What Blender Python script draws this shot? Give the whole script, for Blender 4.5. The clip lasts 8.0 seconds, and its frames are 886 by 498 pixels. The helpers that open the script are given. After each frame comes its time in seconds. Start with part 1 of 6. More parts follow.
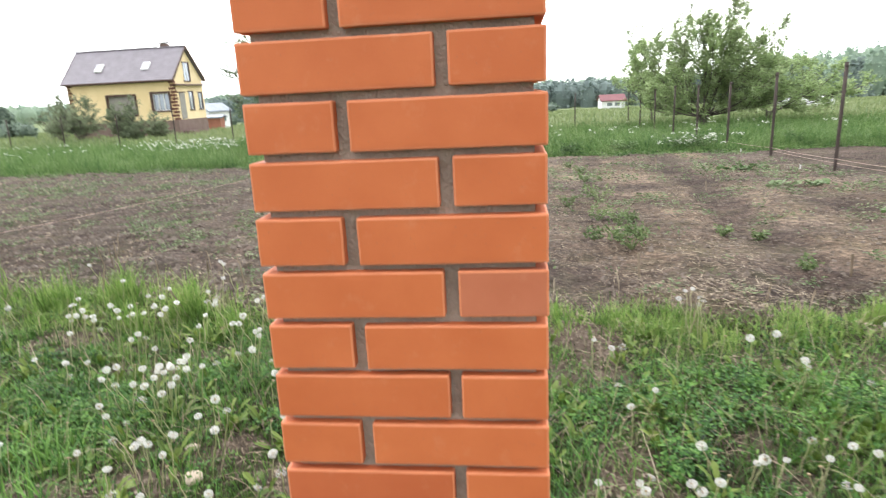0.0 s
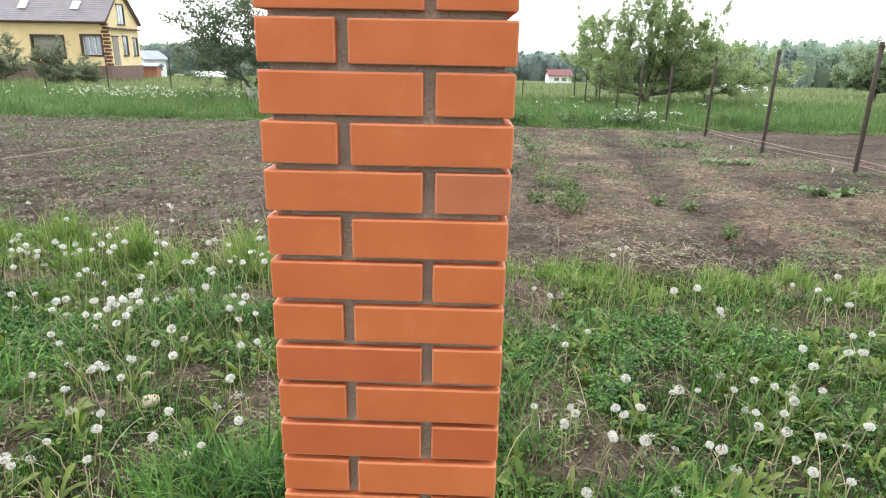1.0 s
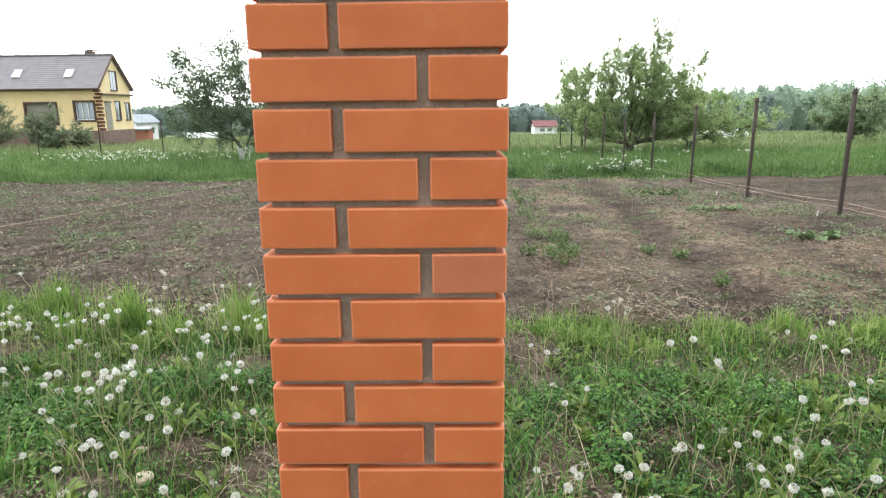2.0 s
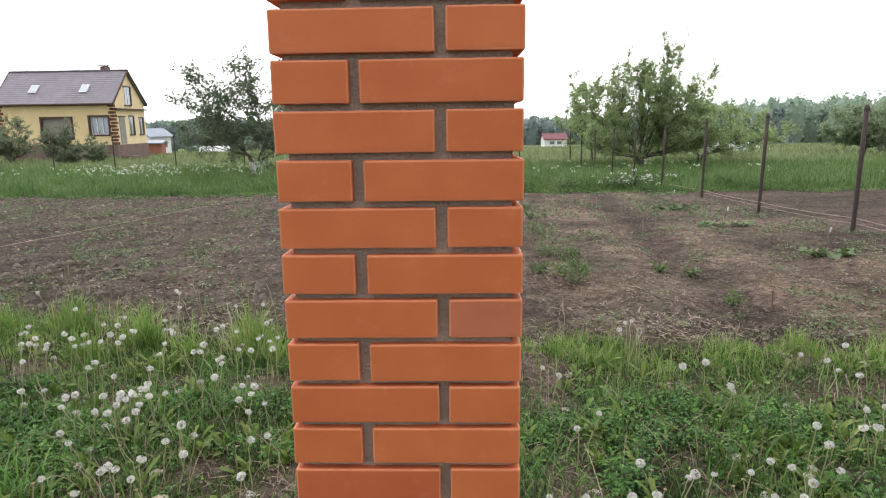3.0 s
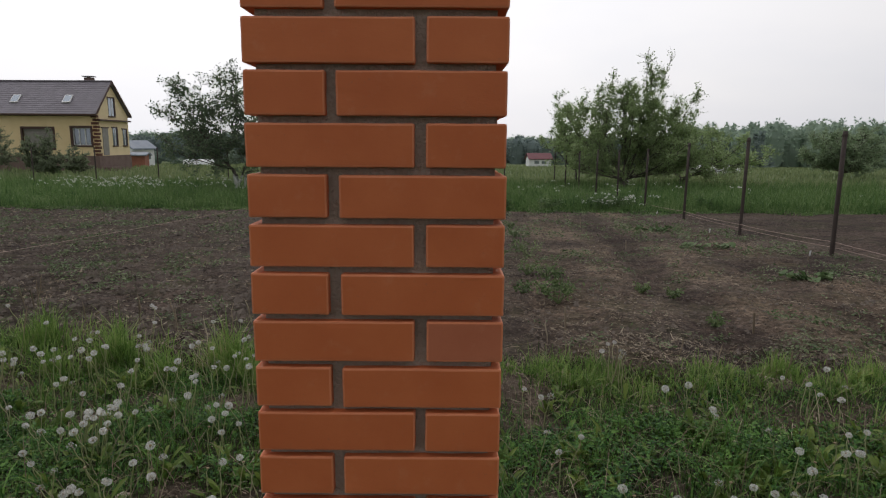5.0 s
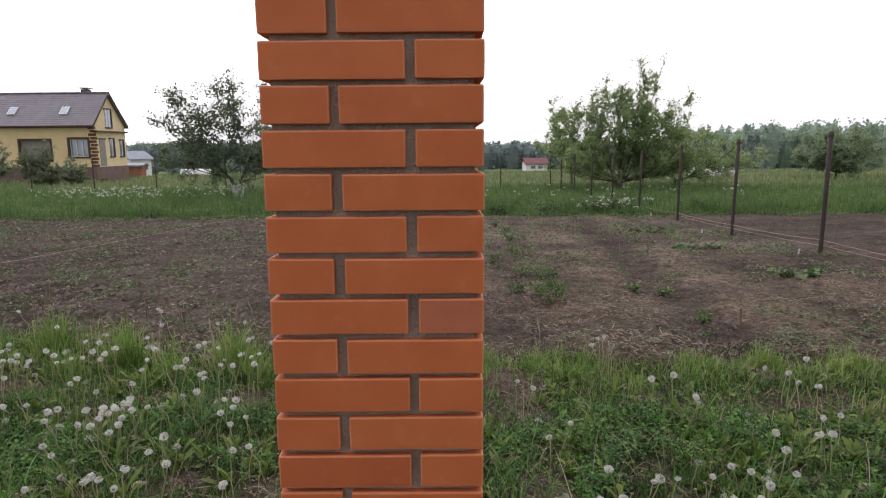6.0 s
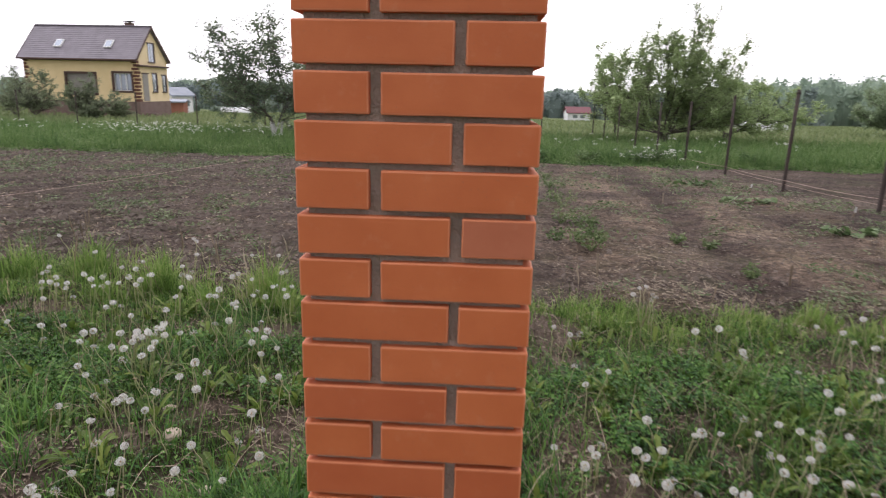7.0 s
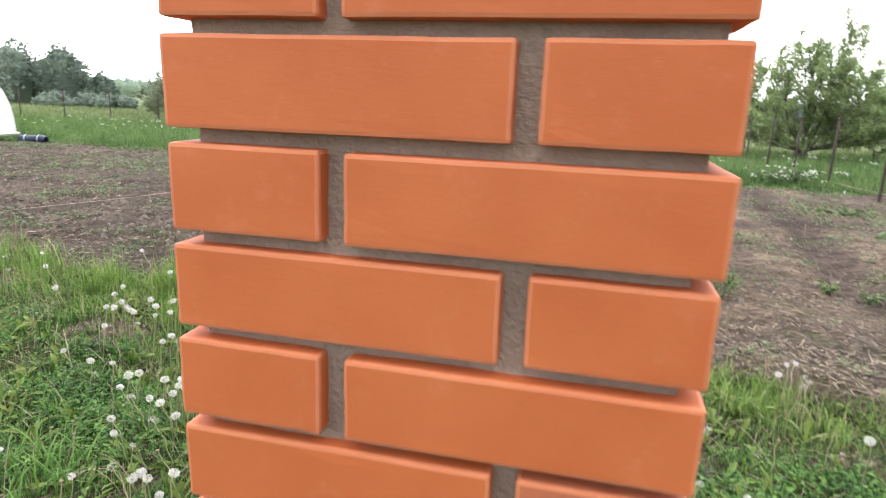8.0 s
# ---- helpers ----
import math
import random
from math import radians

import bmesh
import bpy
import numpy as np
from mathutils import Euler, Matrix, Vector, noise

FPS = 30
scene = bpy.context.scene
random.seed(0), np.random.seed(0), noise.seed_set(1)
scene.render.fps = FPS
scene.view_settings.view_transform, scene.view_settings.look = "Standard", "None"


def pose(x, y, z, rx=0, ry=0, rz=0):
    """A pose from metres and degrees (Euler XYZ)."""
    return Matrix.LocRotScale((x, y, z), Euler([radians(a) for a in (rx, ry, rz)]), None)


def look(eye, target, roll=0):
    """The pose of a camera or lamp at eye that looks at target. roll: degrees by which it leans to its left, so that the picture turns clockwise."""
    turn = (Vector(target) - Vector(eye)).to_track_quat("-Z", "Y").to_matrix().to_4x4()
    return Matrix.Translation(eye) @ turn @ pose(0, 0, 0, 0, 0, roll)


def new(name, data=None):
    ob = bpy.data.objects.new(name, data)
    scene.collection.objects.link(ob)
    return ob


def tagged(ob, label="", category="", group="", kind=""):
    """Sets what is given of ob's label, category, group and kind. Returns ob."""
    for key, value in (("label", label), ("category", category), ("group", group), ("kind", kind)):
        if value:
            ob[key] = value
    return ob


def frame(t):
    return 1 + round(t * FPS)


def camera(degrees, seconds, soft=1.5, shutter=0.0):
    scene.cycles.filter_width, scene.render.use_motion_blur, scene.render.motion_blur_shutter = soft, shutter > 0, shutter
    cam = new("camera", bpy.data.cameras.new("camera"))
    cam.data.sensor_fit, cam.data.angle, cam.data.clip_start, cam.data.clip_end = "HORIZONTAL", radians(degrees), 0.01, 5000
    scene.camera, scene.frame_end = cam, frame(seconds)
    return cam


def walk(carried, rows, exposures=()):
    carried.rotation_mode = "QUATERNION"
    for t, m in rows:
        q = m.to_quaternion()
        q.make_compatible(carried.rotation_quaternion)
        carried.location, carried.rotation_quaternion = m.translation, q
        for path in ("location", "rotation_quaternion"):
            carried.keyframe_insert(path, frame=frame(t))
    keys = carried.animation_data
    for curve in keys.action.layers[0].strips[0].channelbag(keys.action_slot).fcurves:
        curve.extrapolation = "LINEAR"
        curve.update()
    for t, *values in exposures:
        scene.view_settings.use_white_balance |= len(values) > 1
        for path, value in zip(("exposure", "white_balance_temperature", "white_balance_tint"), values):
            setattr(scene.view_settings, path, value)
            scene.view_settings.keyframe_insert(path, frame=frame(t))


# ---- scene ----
# ---- camera and its walk ----
cam = camera(70.7, 8.0, soft=1.15, shutter=0.3)
PATH = [
    (0, (0.154, -0.782, 1.385), (-0.084, 1.142, 0.894), -2.8),
    (0.5, (0.136, -0.918, 1.344), (0.06, 0.997, 0.771), 1.2),
    (1, (0.115, -0.954, 1.329), (0.064, 0.956, 0.737), 1.1),
    (1.5, (0.1, -0.952, 1.315), (0.059, 0.958, 0.725), 0.5),
    (2, (0.107, -0.956, 1.376), (0.078, 0.995, 0.942), -0.6),
    (3.5, (0.089, -0.978, 1.447), (0.02, 0.988, 1.088), -0.6),
    (4, (0.086, -0.99, 1.477), (0.043, 0.997, 1.256), 0.3),
    (4.5, (0.093, -1.008, 1.494), (0.046, 0.989, 1.382), -0.3),
    (5, (0.104, -0.928, 1.43), (0.095, 1.042, 1.089), 0.4),
    (6.5, (0.124, -1.151, 1.419), (0.121, 0.824, 1.104), -0.7),
    (7, (0.102, -0.979, 1.351), (-0.009, 0.958, 0.864), 1.3),
    (7.5, (0.137, -0.597, 1.366), (-0.180, 1.327, 0.922), 0.6),
    (7.7, (0.136, -0.497, 1.406), (-0.229, 1.403, 0.900), 0.0),
    (8, (0.109, -0.395, 1.419), (-0.337, 1.495, 0.942), 2.1),
]
EXPOSURES = [(0.0, 0.34, 6500, 11), (0.5, 0.16, 6500, 12), (1.0, 0.22, 6500, 9), (1.5, 0.2, 6500, 7), (2.0, 0.1, 6500, 6), (3.5, -0.47, 6500, 20), (4.0, -0.6, 6500, 22), (4.5, -1.14, 6500, 17), (5.0, -1.66, 6500, 13), (6.5, -0.68, 6500, 22), (7.0, -0.64, 6500, 21), (7.5, 0.04, 6500, 13), (8.0, 0.31, 6500, 14)]
walk(cam, [(t, look(eye, target, roll)) for t, eye, target, roll in PATH], EXPOSURES)

# ---- world and light: a bright overcast day ----
SUN_ELEVATION, SUN_TURN = radians(53), radians(-27)
world = bpy.data.worlds.new("overcast_sky")
scene.world = world
world.use_nodes = True
wt = world.node_tree
wt.nodes.clear()
w_out = wt.nodes.new("ShaderNodeOutputWorld")
w_bg = wt.nodes.new("ShaderNodeBackground")
w_sky = wt.nodes.new("ShaderNodeTexSky")
w_sky.sky_type = "NISHITA"
w_sky.sun_disc = False
w_sky.sun_elevation, w_sky.sun_rotation = SUN_ELEVATION, SUN_TURN
w_sky.dust_density = 4.0
w_co = wt.nodes.new("ShaderNodeTexCoord")
w_map = wt.nodes.new("ShaderNodeMapping")
w_map.inputs["Scale"].default_value = (1.0, 1.0, 3.0)
w_noise = wt.nodes.new("ShaderNodeTexNoise")
w_noise.inputs["Scale"].default_value = 1.6
w_noise.inputs["Detail"].default_value = 5.0
w_ramp = wt.nodes.new("ShaderNodeValToRGB")
w_ramp.color_ramp.elements[0].position, w_ramp.color_ramp.elements[0].color = 0.3, (13.5, 14.0, 14.8, 1)
w_ramp.color_ramp.elements[1].position, w_ramp.color_ramp.elements[1].color = 0.65, (16.0, 16.0, 16.0, 1)
w_mix = wt.nodes.new("ShaderNodeMix")
w_mix.data_type = "RGBA"
w_mix.inputs[0].default_value = 0.88
wt.links.new(w_co.outputs["Generated"], w_map.inputs["Vector"])
wt.links.new(w_map.outputs["Vector"], w_noise.inputs["Vector"])
wt.links.new(w_noise.outputs["Fac"], w_ramp.inputs["Fac"])
wt.links.new(w_sky.outputs["Color"], w_mix.inputs[6])
wt.links.new(w_ramp.outputs["Color"], w_mix.inputs[7])
w_dot = wt.nodes.new("ShaderNodeVectorMath")
w_dot.operation = "DOT_PRODUCT"
w_dot.inputs[1].default_value = Vector((-8, 16, 24)).normalized()
w_glow = wt.nodes.new("ShaderNodeMapRange")
w_glow.interpolation_type = "SMOOTHSTEP"
w_glow.inputs["From Min"].default_value, w_glow.inputs["From Max"].default_value = -0.3, 1.0
w_glow.inputs["To Min"].default_value, w_glow.inputs["To Max"].default_value = 0.8, 2.15
w_lit = wt.nodes.new("ShaderNodeVectorMath")
w_lit.operation = "SCALE"
wt.links.new(w_co.outputs["Generated"], w_dot.inputs[0])
wt.links.new(w_dot.outputs["Value"], w_glow.inputs["Value"])
wt.links.new(w_mix.outputs[2], w_lit.inputs[0])
wt.links.new(w_glow.outputs["Result"], w_lit.inputs["Scale"])
wt.links.new(w_lit.outputs["Vector"], w_bg.inputs["Color"])
w_bg.inputs["Strength"].default_value = 0.115
wt.links.new(w_bg.outputs["Background"], w_out.inputs["Surface"])

sun_data = bpy.data.lights.new("veiled_sun", "SUN")
sun_data.energy, sun_data.angle, sun_data.color = 0.7, radians(25), (1.0, 0.96, 0.9)
sun = new("veiled_sun", sun_data)
sun.matrix_world = look((-8, 16, 24), (0, 0, 0))


# ---- materials ----
def nodes_of(name):
    m = bpy.data.materials.new(name)
    m.use_nodes = True
    nt = m.node_tree
    return m, nt, nt.nodes["Principled BSDF"]


def ramp(nt, fac, stops):
    n = nt.nodes.new("ShaderNodeValToRGB")
    els = n.color_ramp.elements
    while len(els) < len(stops):
        els.new(0.5)
    for e, (p, c) in zip(els, stops):
        e.position, e.color = p, (*c, 1)
    nt.links.new(fac, n.inputs["Fac"])
    return n.outputs["Color"]


def tex_noise(nt, scale, detail=4.0, vec=None, rough=0.55):
    n = nt.nodes.new("ShaderNodeTexNoise")
    n.inputs["Scale"].default_value = scale
    n.inputs["Detail"].default_value = detail
    n.inputs["Roughness"].default_value = rough
    if vec is None:
        vec = nt.nodes.new("ShaderNodeNewGeometry").outputs["Position"]
    nt.links.new(vec, n.inputs["Vector"])
    return n.outputs["Fac"]


def mixed(nt, fac, a, b, mode="MIX"):
    n = nt.nodes.new("ShaderNodeMix")
    n.data_type, n.blend_type = "RGBA", mode
    for sock, val in ((n.inputs[0], fac), (n.inputs[6], a), (n.inputs[7], b)):
        if isinstance(val, (int, float)):
            sock.default_value = val
        elif isinstance(val, tuple):
            sock.default_value = (*val, 1)
        else:
            nt.links.new(val, sock)
    return n.outputs[2]


def bump(nt, bsdf, height, strength, distance):
    n = nt.nodes.new("ShaderNodeBump")
    n.inputs["Strength"].default_value = strength
    n.inputs["Distance"].default_value = distance
    nt.links.new(height, n.inputs["Height"])
    nt.links.new(n.outputs["Normal"], bsdf.inputs["Normal"])


def object_vec(nt):
    return nt.nodes.new("ShaderNodeTexCoord").outputs["Object"]


def surface(name, dark, light, scale=8.0, roughness=0.8, relief=0.3, distance=0.004, metal=0.0, fine=60.0):
    """A plain weathered surface: broad stains, fine grain and relief."""
    m, nt, b = nodes_of(name)
    broad = tex_noise(nt, scale, 5)
    grain = tex_noise(nt, fine, 3)
    col = ramp(nt, broad, [(0.3, dark), (0.7, light)])
    col = mixed(nt, 0.25, col, ramp(nt, grain, [(0.3, dark), (0.7, light)]))
    nt.links.new(col, b.inputs["Base Color"])
    b.inputs["Roughness"].default_value, b.inputs["Metallic"].default_value = roughness, metal
    bump(nt, b, grain, relief, distance)
    return m


def foliage(name, stops, shine=0.5, through_light=0.35, patch=0.9):
    """Leaves and blades: colour by blade and by patch, with light passing through."""
    m, nt, b = nodes_of(name)
    island = nt.nodes.new("ShaderNodeNewGeometry").outputs["Random Per Island"]
    area = tex_noise(nt, patch, 3)
    mean = nt.nodes.new("ShaderNodeMath")
    mean.operation = "MULTIPLY_ADD"
    nt.links.new(island, mean.inputs[0])
    mean.inputs[1].default_value = 0.55
    wide = nt.nodes.new("ShaderNodeMapRange")
    wide.inputs["From Min"].default_value, wide.inputs["From Max"].default_value = 0.32, 0.68
    wide.inputs["To Min"].default_value, wide.inputs["To Max"].default_value = 0.0, 0.48
    nt.links.new(area, wide.inputs["Value"])
    nt.links.new(wide.outputs["Result"], mean.inputs[2])
    col = ramp(nt, mean.outputs[0], stops)
    nt.links.new(col, b.inputs["Base Color"])
    b.inputs["Roughness"].default_value = shine
    b.inputs["Specular IOR Level"].default_value = 0.2
    t = nt.nodes.new("ShaderNodeBsdfTranslucent")
    nt.links.new(col, t.inputs["Color"])
    mx = nt.nodes.new("ShaderNodeMixShader")
    mx.inputs[0].default_value = through_light
    nt.links.new(b.outputs[0], mx.inputs[1])
    nt.links.new(t.outputs[0], mx.inputs[2])
    nt.links.new(mx.outputs[0], nt.nodes["Material Output"].inputs["Surface"])
    return m


def brick_material(name, tint):
    m, nt, b = nodes_of(name)
    vec = object_vec(nt)
    info = nt.nodes.new("ShaderNodeObjectInfo")
    shift = nt.nodes.new("ShaderNodeVectorMath")
    shift.operation = "ADD"
    nt.links.new(vec, shift.inputs[0])
    spread = nt.nodes.new("ShaderNodeVectorMath")
    spread.operation = "SCALE"
    spread.inputs[0].default_value = (7.0, 3.0, 5.0)
    nt.links.new(info.outputs["Random"], spread.inputs["Scale"])
    nt.links.new(spread.outputs[0], shift.inputs[1])
    per = ramp(nt, info.outputs["Random"], [(0.0, tuple(c * k for c, k in zip(tint, (0.90, 0.86, 0.84)))), (0.45, tint), (1.0, tuple(c * k for c, k in zip(tint, (1.05, 1.1, 1.12))))])
    cloud = tex_noise(nt, 9.0, 5, shift.outputs[0])
    col = mixed(nt, 0.55, per, ramp(nt, cloud, [(0.3, tuple(c * k for c, k in zip(tint, (0.84, 0.78, 0.74)))), (0.7, tuple(c * k for c, k in zip(tint, (1.06, 1.16, 1.25))))]))
    speck = tex_noise(nt, 260.0, 2, shift.outputs[0])
    col = mixed(nt, ramp(nt, speck, [(0.64, (0, 0, 0)), (0.76, (0.4, 0.4, 0.4))]), col, (0.33, 0.13, 0.07))
    dust = tex_noise(nt, 26.0, 6, shift.outputs[0], 0.7)
    col = mixed(nt, ramp(nt, dust, [(0.58, (0, 0, 0)), (0.8, (0.22, 0.22, 0.22))]), col, (0.62, 0.3, 0.18))
    nt.links.new(col, b.inputs["Base Color"])
    b.inputs["Roughness"].default_value = 0.62
    b.inputs["Specular IOR Level"].default_value = 0.3
    drag = nt.nodes.new("ShaderNodeMapping")
    drag.inputs["Scale"].default_value = (30, 30, 90)
    nt.links.new(shift.outputs[0], drag.inputs["Vector"])
    bump(nt, b, tex_noise(nt, 3.0, 6, drag.outputs[0], 0.65), 0.13, 0.0016)
    return m


M_BRICK = brick_material("fired_brick", (0.54, 0.1425, 0.047))
# Paler rims: worn edges, plus the highlight along them put into the colour.
M_BRICK_EDGE = brick_material("worn_highlit_brick_edge", (0.6, 0.2, 0.092))
M_BRICK_PALE = brick_material("dull_brick", (0.46, 0.140, 0.068))
M_BRICK_DEEP = brick_material("deep_fired_brick", (0.475, 0.115, 0.041))
M_MORTAR = surface("grey_mortar", (0.23, 0.183, 0.148), (0.37, 0.3, 0.25), 14, 0.95, 1.0, 0.005, fine=140)
M_POST = surface("rusty_steel", (0.028, 0.021, 0.018), (0.06, 0.042, 0.034), 9, 0.85, 0.4, 0.003)
M_STRING = surface("twine", (0.3, 0.21, 0.175), (0.44, 0.33, 0.28), 30, 0.9)
M_PLASTER = surface("yellow_plaster", (0.68, 0.525, 0.28), (0.78, 0.625, 0.365), 1.2, 0.9, 0.2, 0.01, fine=20)
M_GABLE = surface("pale_yellow_siding", (0.68, 0.54, 0.31), (0.78, 0.64, 0.4), 1.2, 0.85, 0.2, 0.01, fine=20)
M_ROOF = surface("brown_metal_tile", (0.128, 0.114, 0.13), (0.19, 0.172, 0.195), 1.5, 0.5, 0.2, 0.01, fine=14)
M_TRIM = surface("dark_brown_trim", (0.045, 0.022, 0.016), (0.09, 0.045, 0.03), 4, 0.6)
M_PLINTH = surface("brown_plinth", (0.13, 0.085, 0.07), (0.2, 0.14, 0.12), 2, 0.85, 0.5, 0.01)
M_QUOIN = surface("brick_quoin", (0.09, 0.035, 0.022), (0.15, 0.06, 0.035), 3, 0.85)
M_FRAME = surface("white_frame", (0.62, 0.62, 0.6), (0.78, 0.78, 0.76), 4, 0.5)
M_SHUTTER = surface("grey_shutter", (0.2, 0.19, 0.17), (0.3, 0.28, 0.25), 3, 0.6)
M_BARK = surface("bark", (0.06, 0.052, 0.044), (0.135, 0.116, 0.1), 6, 0.95, 0.8, 0.02, fine=40)
M_LIME = surface("limewash", (0.5, 0.5, 0.47), (0.75, 0.75, 0.72), 6, 0.95)
M_WHITE = surface("white_film", (0.68, 0.7, 0.7), (0.82, 0.83, 0.83), 2, 0.45)
M_REDROOF = surface("maroon_roof", (0.1, 0.02, 0.028), (0.15, 0.035, 0.04), 1, 0.6)
M_BLUEROOF = surface("grey_blue_roof", (0.17, 0.2, 0.24), (0.26, 0.29, 0.33), 1, 0.6)
M_REDWALL = surface("red_brick_wall", (0.24, 0.09, 0.06), (0.34, 0.14, 0.09), 2, 0.85)
M_BLUE = surface("dark_blue_plastic", (0.02, 0.03, 0.07), (0.04, 0.06, 0.12), 6, 0.5)
M_TAG = surface("white_tag", (0.6, 0.6, 0.58), (0.78, 0.78, 0.76), 20, 0.7)
M_STONE = surface("field_stone", (0.3, 0.25, 0.19), (0.45, 0.38, 0.3), 12, 0.9, 0.6, 0.006)
M_CLOD = surface("soil_clod", (0.05, 0.04, 0.032), (0.175, 0.142, 0.114), 3, 1.0, 0.8, 0.006)
M_STRAW = foliage("straw", [(0.1, (0.13, 0.098, 0.068)), (0.55, (0.24, 0.19, 0.135)), (0.95, (0.4, 0.34, 0.25))], 0.8, 0.15)
# Near-black low stops here, in M_BROAD and M_CLOVER stand in for shade between leaves.
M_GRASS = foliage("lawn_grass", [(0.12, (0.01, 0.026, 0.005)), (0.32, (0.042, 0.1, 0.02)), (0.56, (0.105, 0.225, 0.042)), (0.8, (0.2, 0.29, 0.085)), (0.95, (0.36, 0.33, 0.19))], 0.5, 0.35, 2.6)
M_LUSH = foliage("tall_grass", [(0.08, (0.04, 0.085, 0.015)), (0.35, (0.12, 0.225, 0.045)), (0.66, (0.225, 0.335, 0.088)), (0.84, (0.3, 0.355, 0.13)), (0.96, (0.43, 0.37, 0.215))], 0.5, 0.35, 3.0)
M_MEADOW = foliage("meadow_grass", [(0.05, (0.03, 0.07, 0.02)), (0.35, (0.075, 0.145, 0.042)), (0.65, (0.13, 0.21, 0.068)), (0.97, (0.24, 0.31, 0.14))], 0.6, 0.35, 0.9)
M_FIELD = foliage("field_grass", [(0.1, (0.12, 0.16, 0.068)), (0.5, (0.18, 0.23, 0.1)), (0.95, (0.27, 0.3, 0.16))], 0.7, 0.3, 0.08)
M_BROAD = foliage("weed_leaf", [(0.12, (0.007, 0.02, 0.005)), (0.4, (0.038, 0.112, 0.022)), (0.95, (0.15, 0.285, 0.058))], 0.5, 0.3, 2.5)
M_BEDWEED = foliage("bed_weed", [(0.08, (0.04, 0.075, 0.025)), (0.45, (0.105, 0.15, 0.068)), (0.95, (0.23, 0.27, 0.145))], 0.6, 0.25, 2.0)
M_SQUASH = foliage("squash_leaf", [(0.1, (0.045, 0.085, 0.03)), (0.6, (0.095, 0.155, 0.058)), (0.95, (0.22, 0.27, 0.14))], 0.55, 0.3)
M_LEAF_DARK = foliage("apple_leaf", [(0.05, (0.06, 0.1, 0.06)), (0.5, (0.145, 0.195, 0.115)), (0.95, (0.25, 0.3, 0.18))], 0.5, 0.4, 0.6)
M_LEAF_FRESH = foliage("cherry_leaf", [(0.05, (0.15, 0.22, 0.09)), (0.5, (0.3, 0.4, 0.175)), (0.95, (0.48, 0.57, 0.33))], 0.5, 0.6, 0.9)
M_LEAF_BUSH = foliage("shrub_leaf", [(0.05, (0.11, 0.14, 0.085)), (0.5, (0.205, 0.25, 0.15)), (0.95, (0.32, 0.37, 0.235))], 0.6, 0.4, 0.6)
M_LEAF_WILLOW = foliage("willow_leaf", [(0.05, (0.15, 0.21, 0.12)), (0.5, (0.26, 0.34, 0.2)), (0.95, (0.38, 0.46, 0.29))], 0.6, 0.5, 0.6)
# Next three: distance haze put into the leaf colour, lighter and bluer.
M_WOODS_HAZED = foliage("hazed_woodland_leaf", [(0.1, (0.23, 0.31, 0.25)), (0.5, (0.3, 0.39, 0.3)), (0.95, (0.38, 0.47, 0.34))], 0.7, 0.35, 0.05)
M_OLDTREE_HAZED = foliage("hazed_old_tree_leaf", [(0.05, (0.09, 0.125, 0.105)), (0.5, (0.155, 0.205, 0.16)), (0.95, (0.23, 0.29, 0.21))], 0.7, 0.35, 0.4)
M_CONIFER_HAZED = foliage("hazed_conifer_needle", [(0.1, (0.13, 0.17, 0.165)), (0.5, (0.17, 0.22, 0.205)), (0.95, (0.22, 0.275, 0.24))], 0.7, 0.2, 0.05)
M_STEM = foliage("dandelion_stem", [(0.1, (0.16, 0.21, 0.08)), (0.5, (0.3, 0.32, 0.16)), (0.95, (0.46, 0.4, 0.28))], 0.5, 0.2)
M_SEED = surface("seed_core", (0.12, 0.09, 0.05), (0.28, 0.22, 0.13), 90, 0.9)
def fluff_material():
    """Seed parachutes: fine white hairs with gaps between them."""
    m, nt, p = nodes_of("seed_fluff")
    p.inputs["Base Color"].default_value = (0.82, 0.82, 0.79, 1)
    p.inputs["Roughness"].default_value = 0.9
    t = nt.nodes.new("ShaderNodeBsdfTranslucent")
    t.inputs["Color"].default_value = (0.82, 0.82, 0.79, 1)
    c = nt.nodes.new("ShaderNodeBsdfTransparent")
    m1, m2 = nt.nodes.new("ShaderNodeMixShader"), nt.nodes.new("ShaderNodeMixShader")
    m1.inputs[0].default_value, m2.inputs[0].default_value = 0.5, 0.64
    nt.links.new(p.outputs[0], m1.inputs[1])
    nt.links.new(t.outputs[0], m1.inputs[2])
    nt.links.new(m1.outputs[0], m2.inputs[1])
    nt.links.new(c.outputs[0], m2.inputs[2])
    nt.links.new(m2.outputs[0], nt.nodes["Material Output"].inputs["Surface"])
    return m


M_FLUFF = fluff_material()
M_DEBRIS = foliage("leaf_litter", [(0.1, (0.05, 0.038, 0.027)), (0.5, (0.14, 0.11, 0.08)), (0.95, (0.36, 0.3, 0.23))], 0.8, 0.1, 2.0)
M_DANDLEAF = foliage("dandelion_leaf", [(0.08, (0.04, 0.07, 0.012)), (0.45, (0.095, 0.15, 0.028)), (0.95, (0.2, 0.26, 0.06))], 0.4, 0.35, 2.0)
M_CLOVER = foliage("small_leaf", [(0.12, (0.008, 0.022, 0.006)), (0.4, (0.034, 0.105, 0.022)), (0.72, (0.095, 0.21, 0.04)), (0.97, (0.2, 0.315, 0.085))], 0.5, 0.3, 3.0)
M_BEDPLANT = foliage("potato_leaf", [(0.08, (0.05, 0.085, 0.03)), (0.45, (0.105, 0.16, 0.06)), (0.95, (0.22, 0.27, 0.12))], 0.5, 0.35, 2.0)
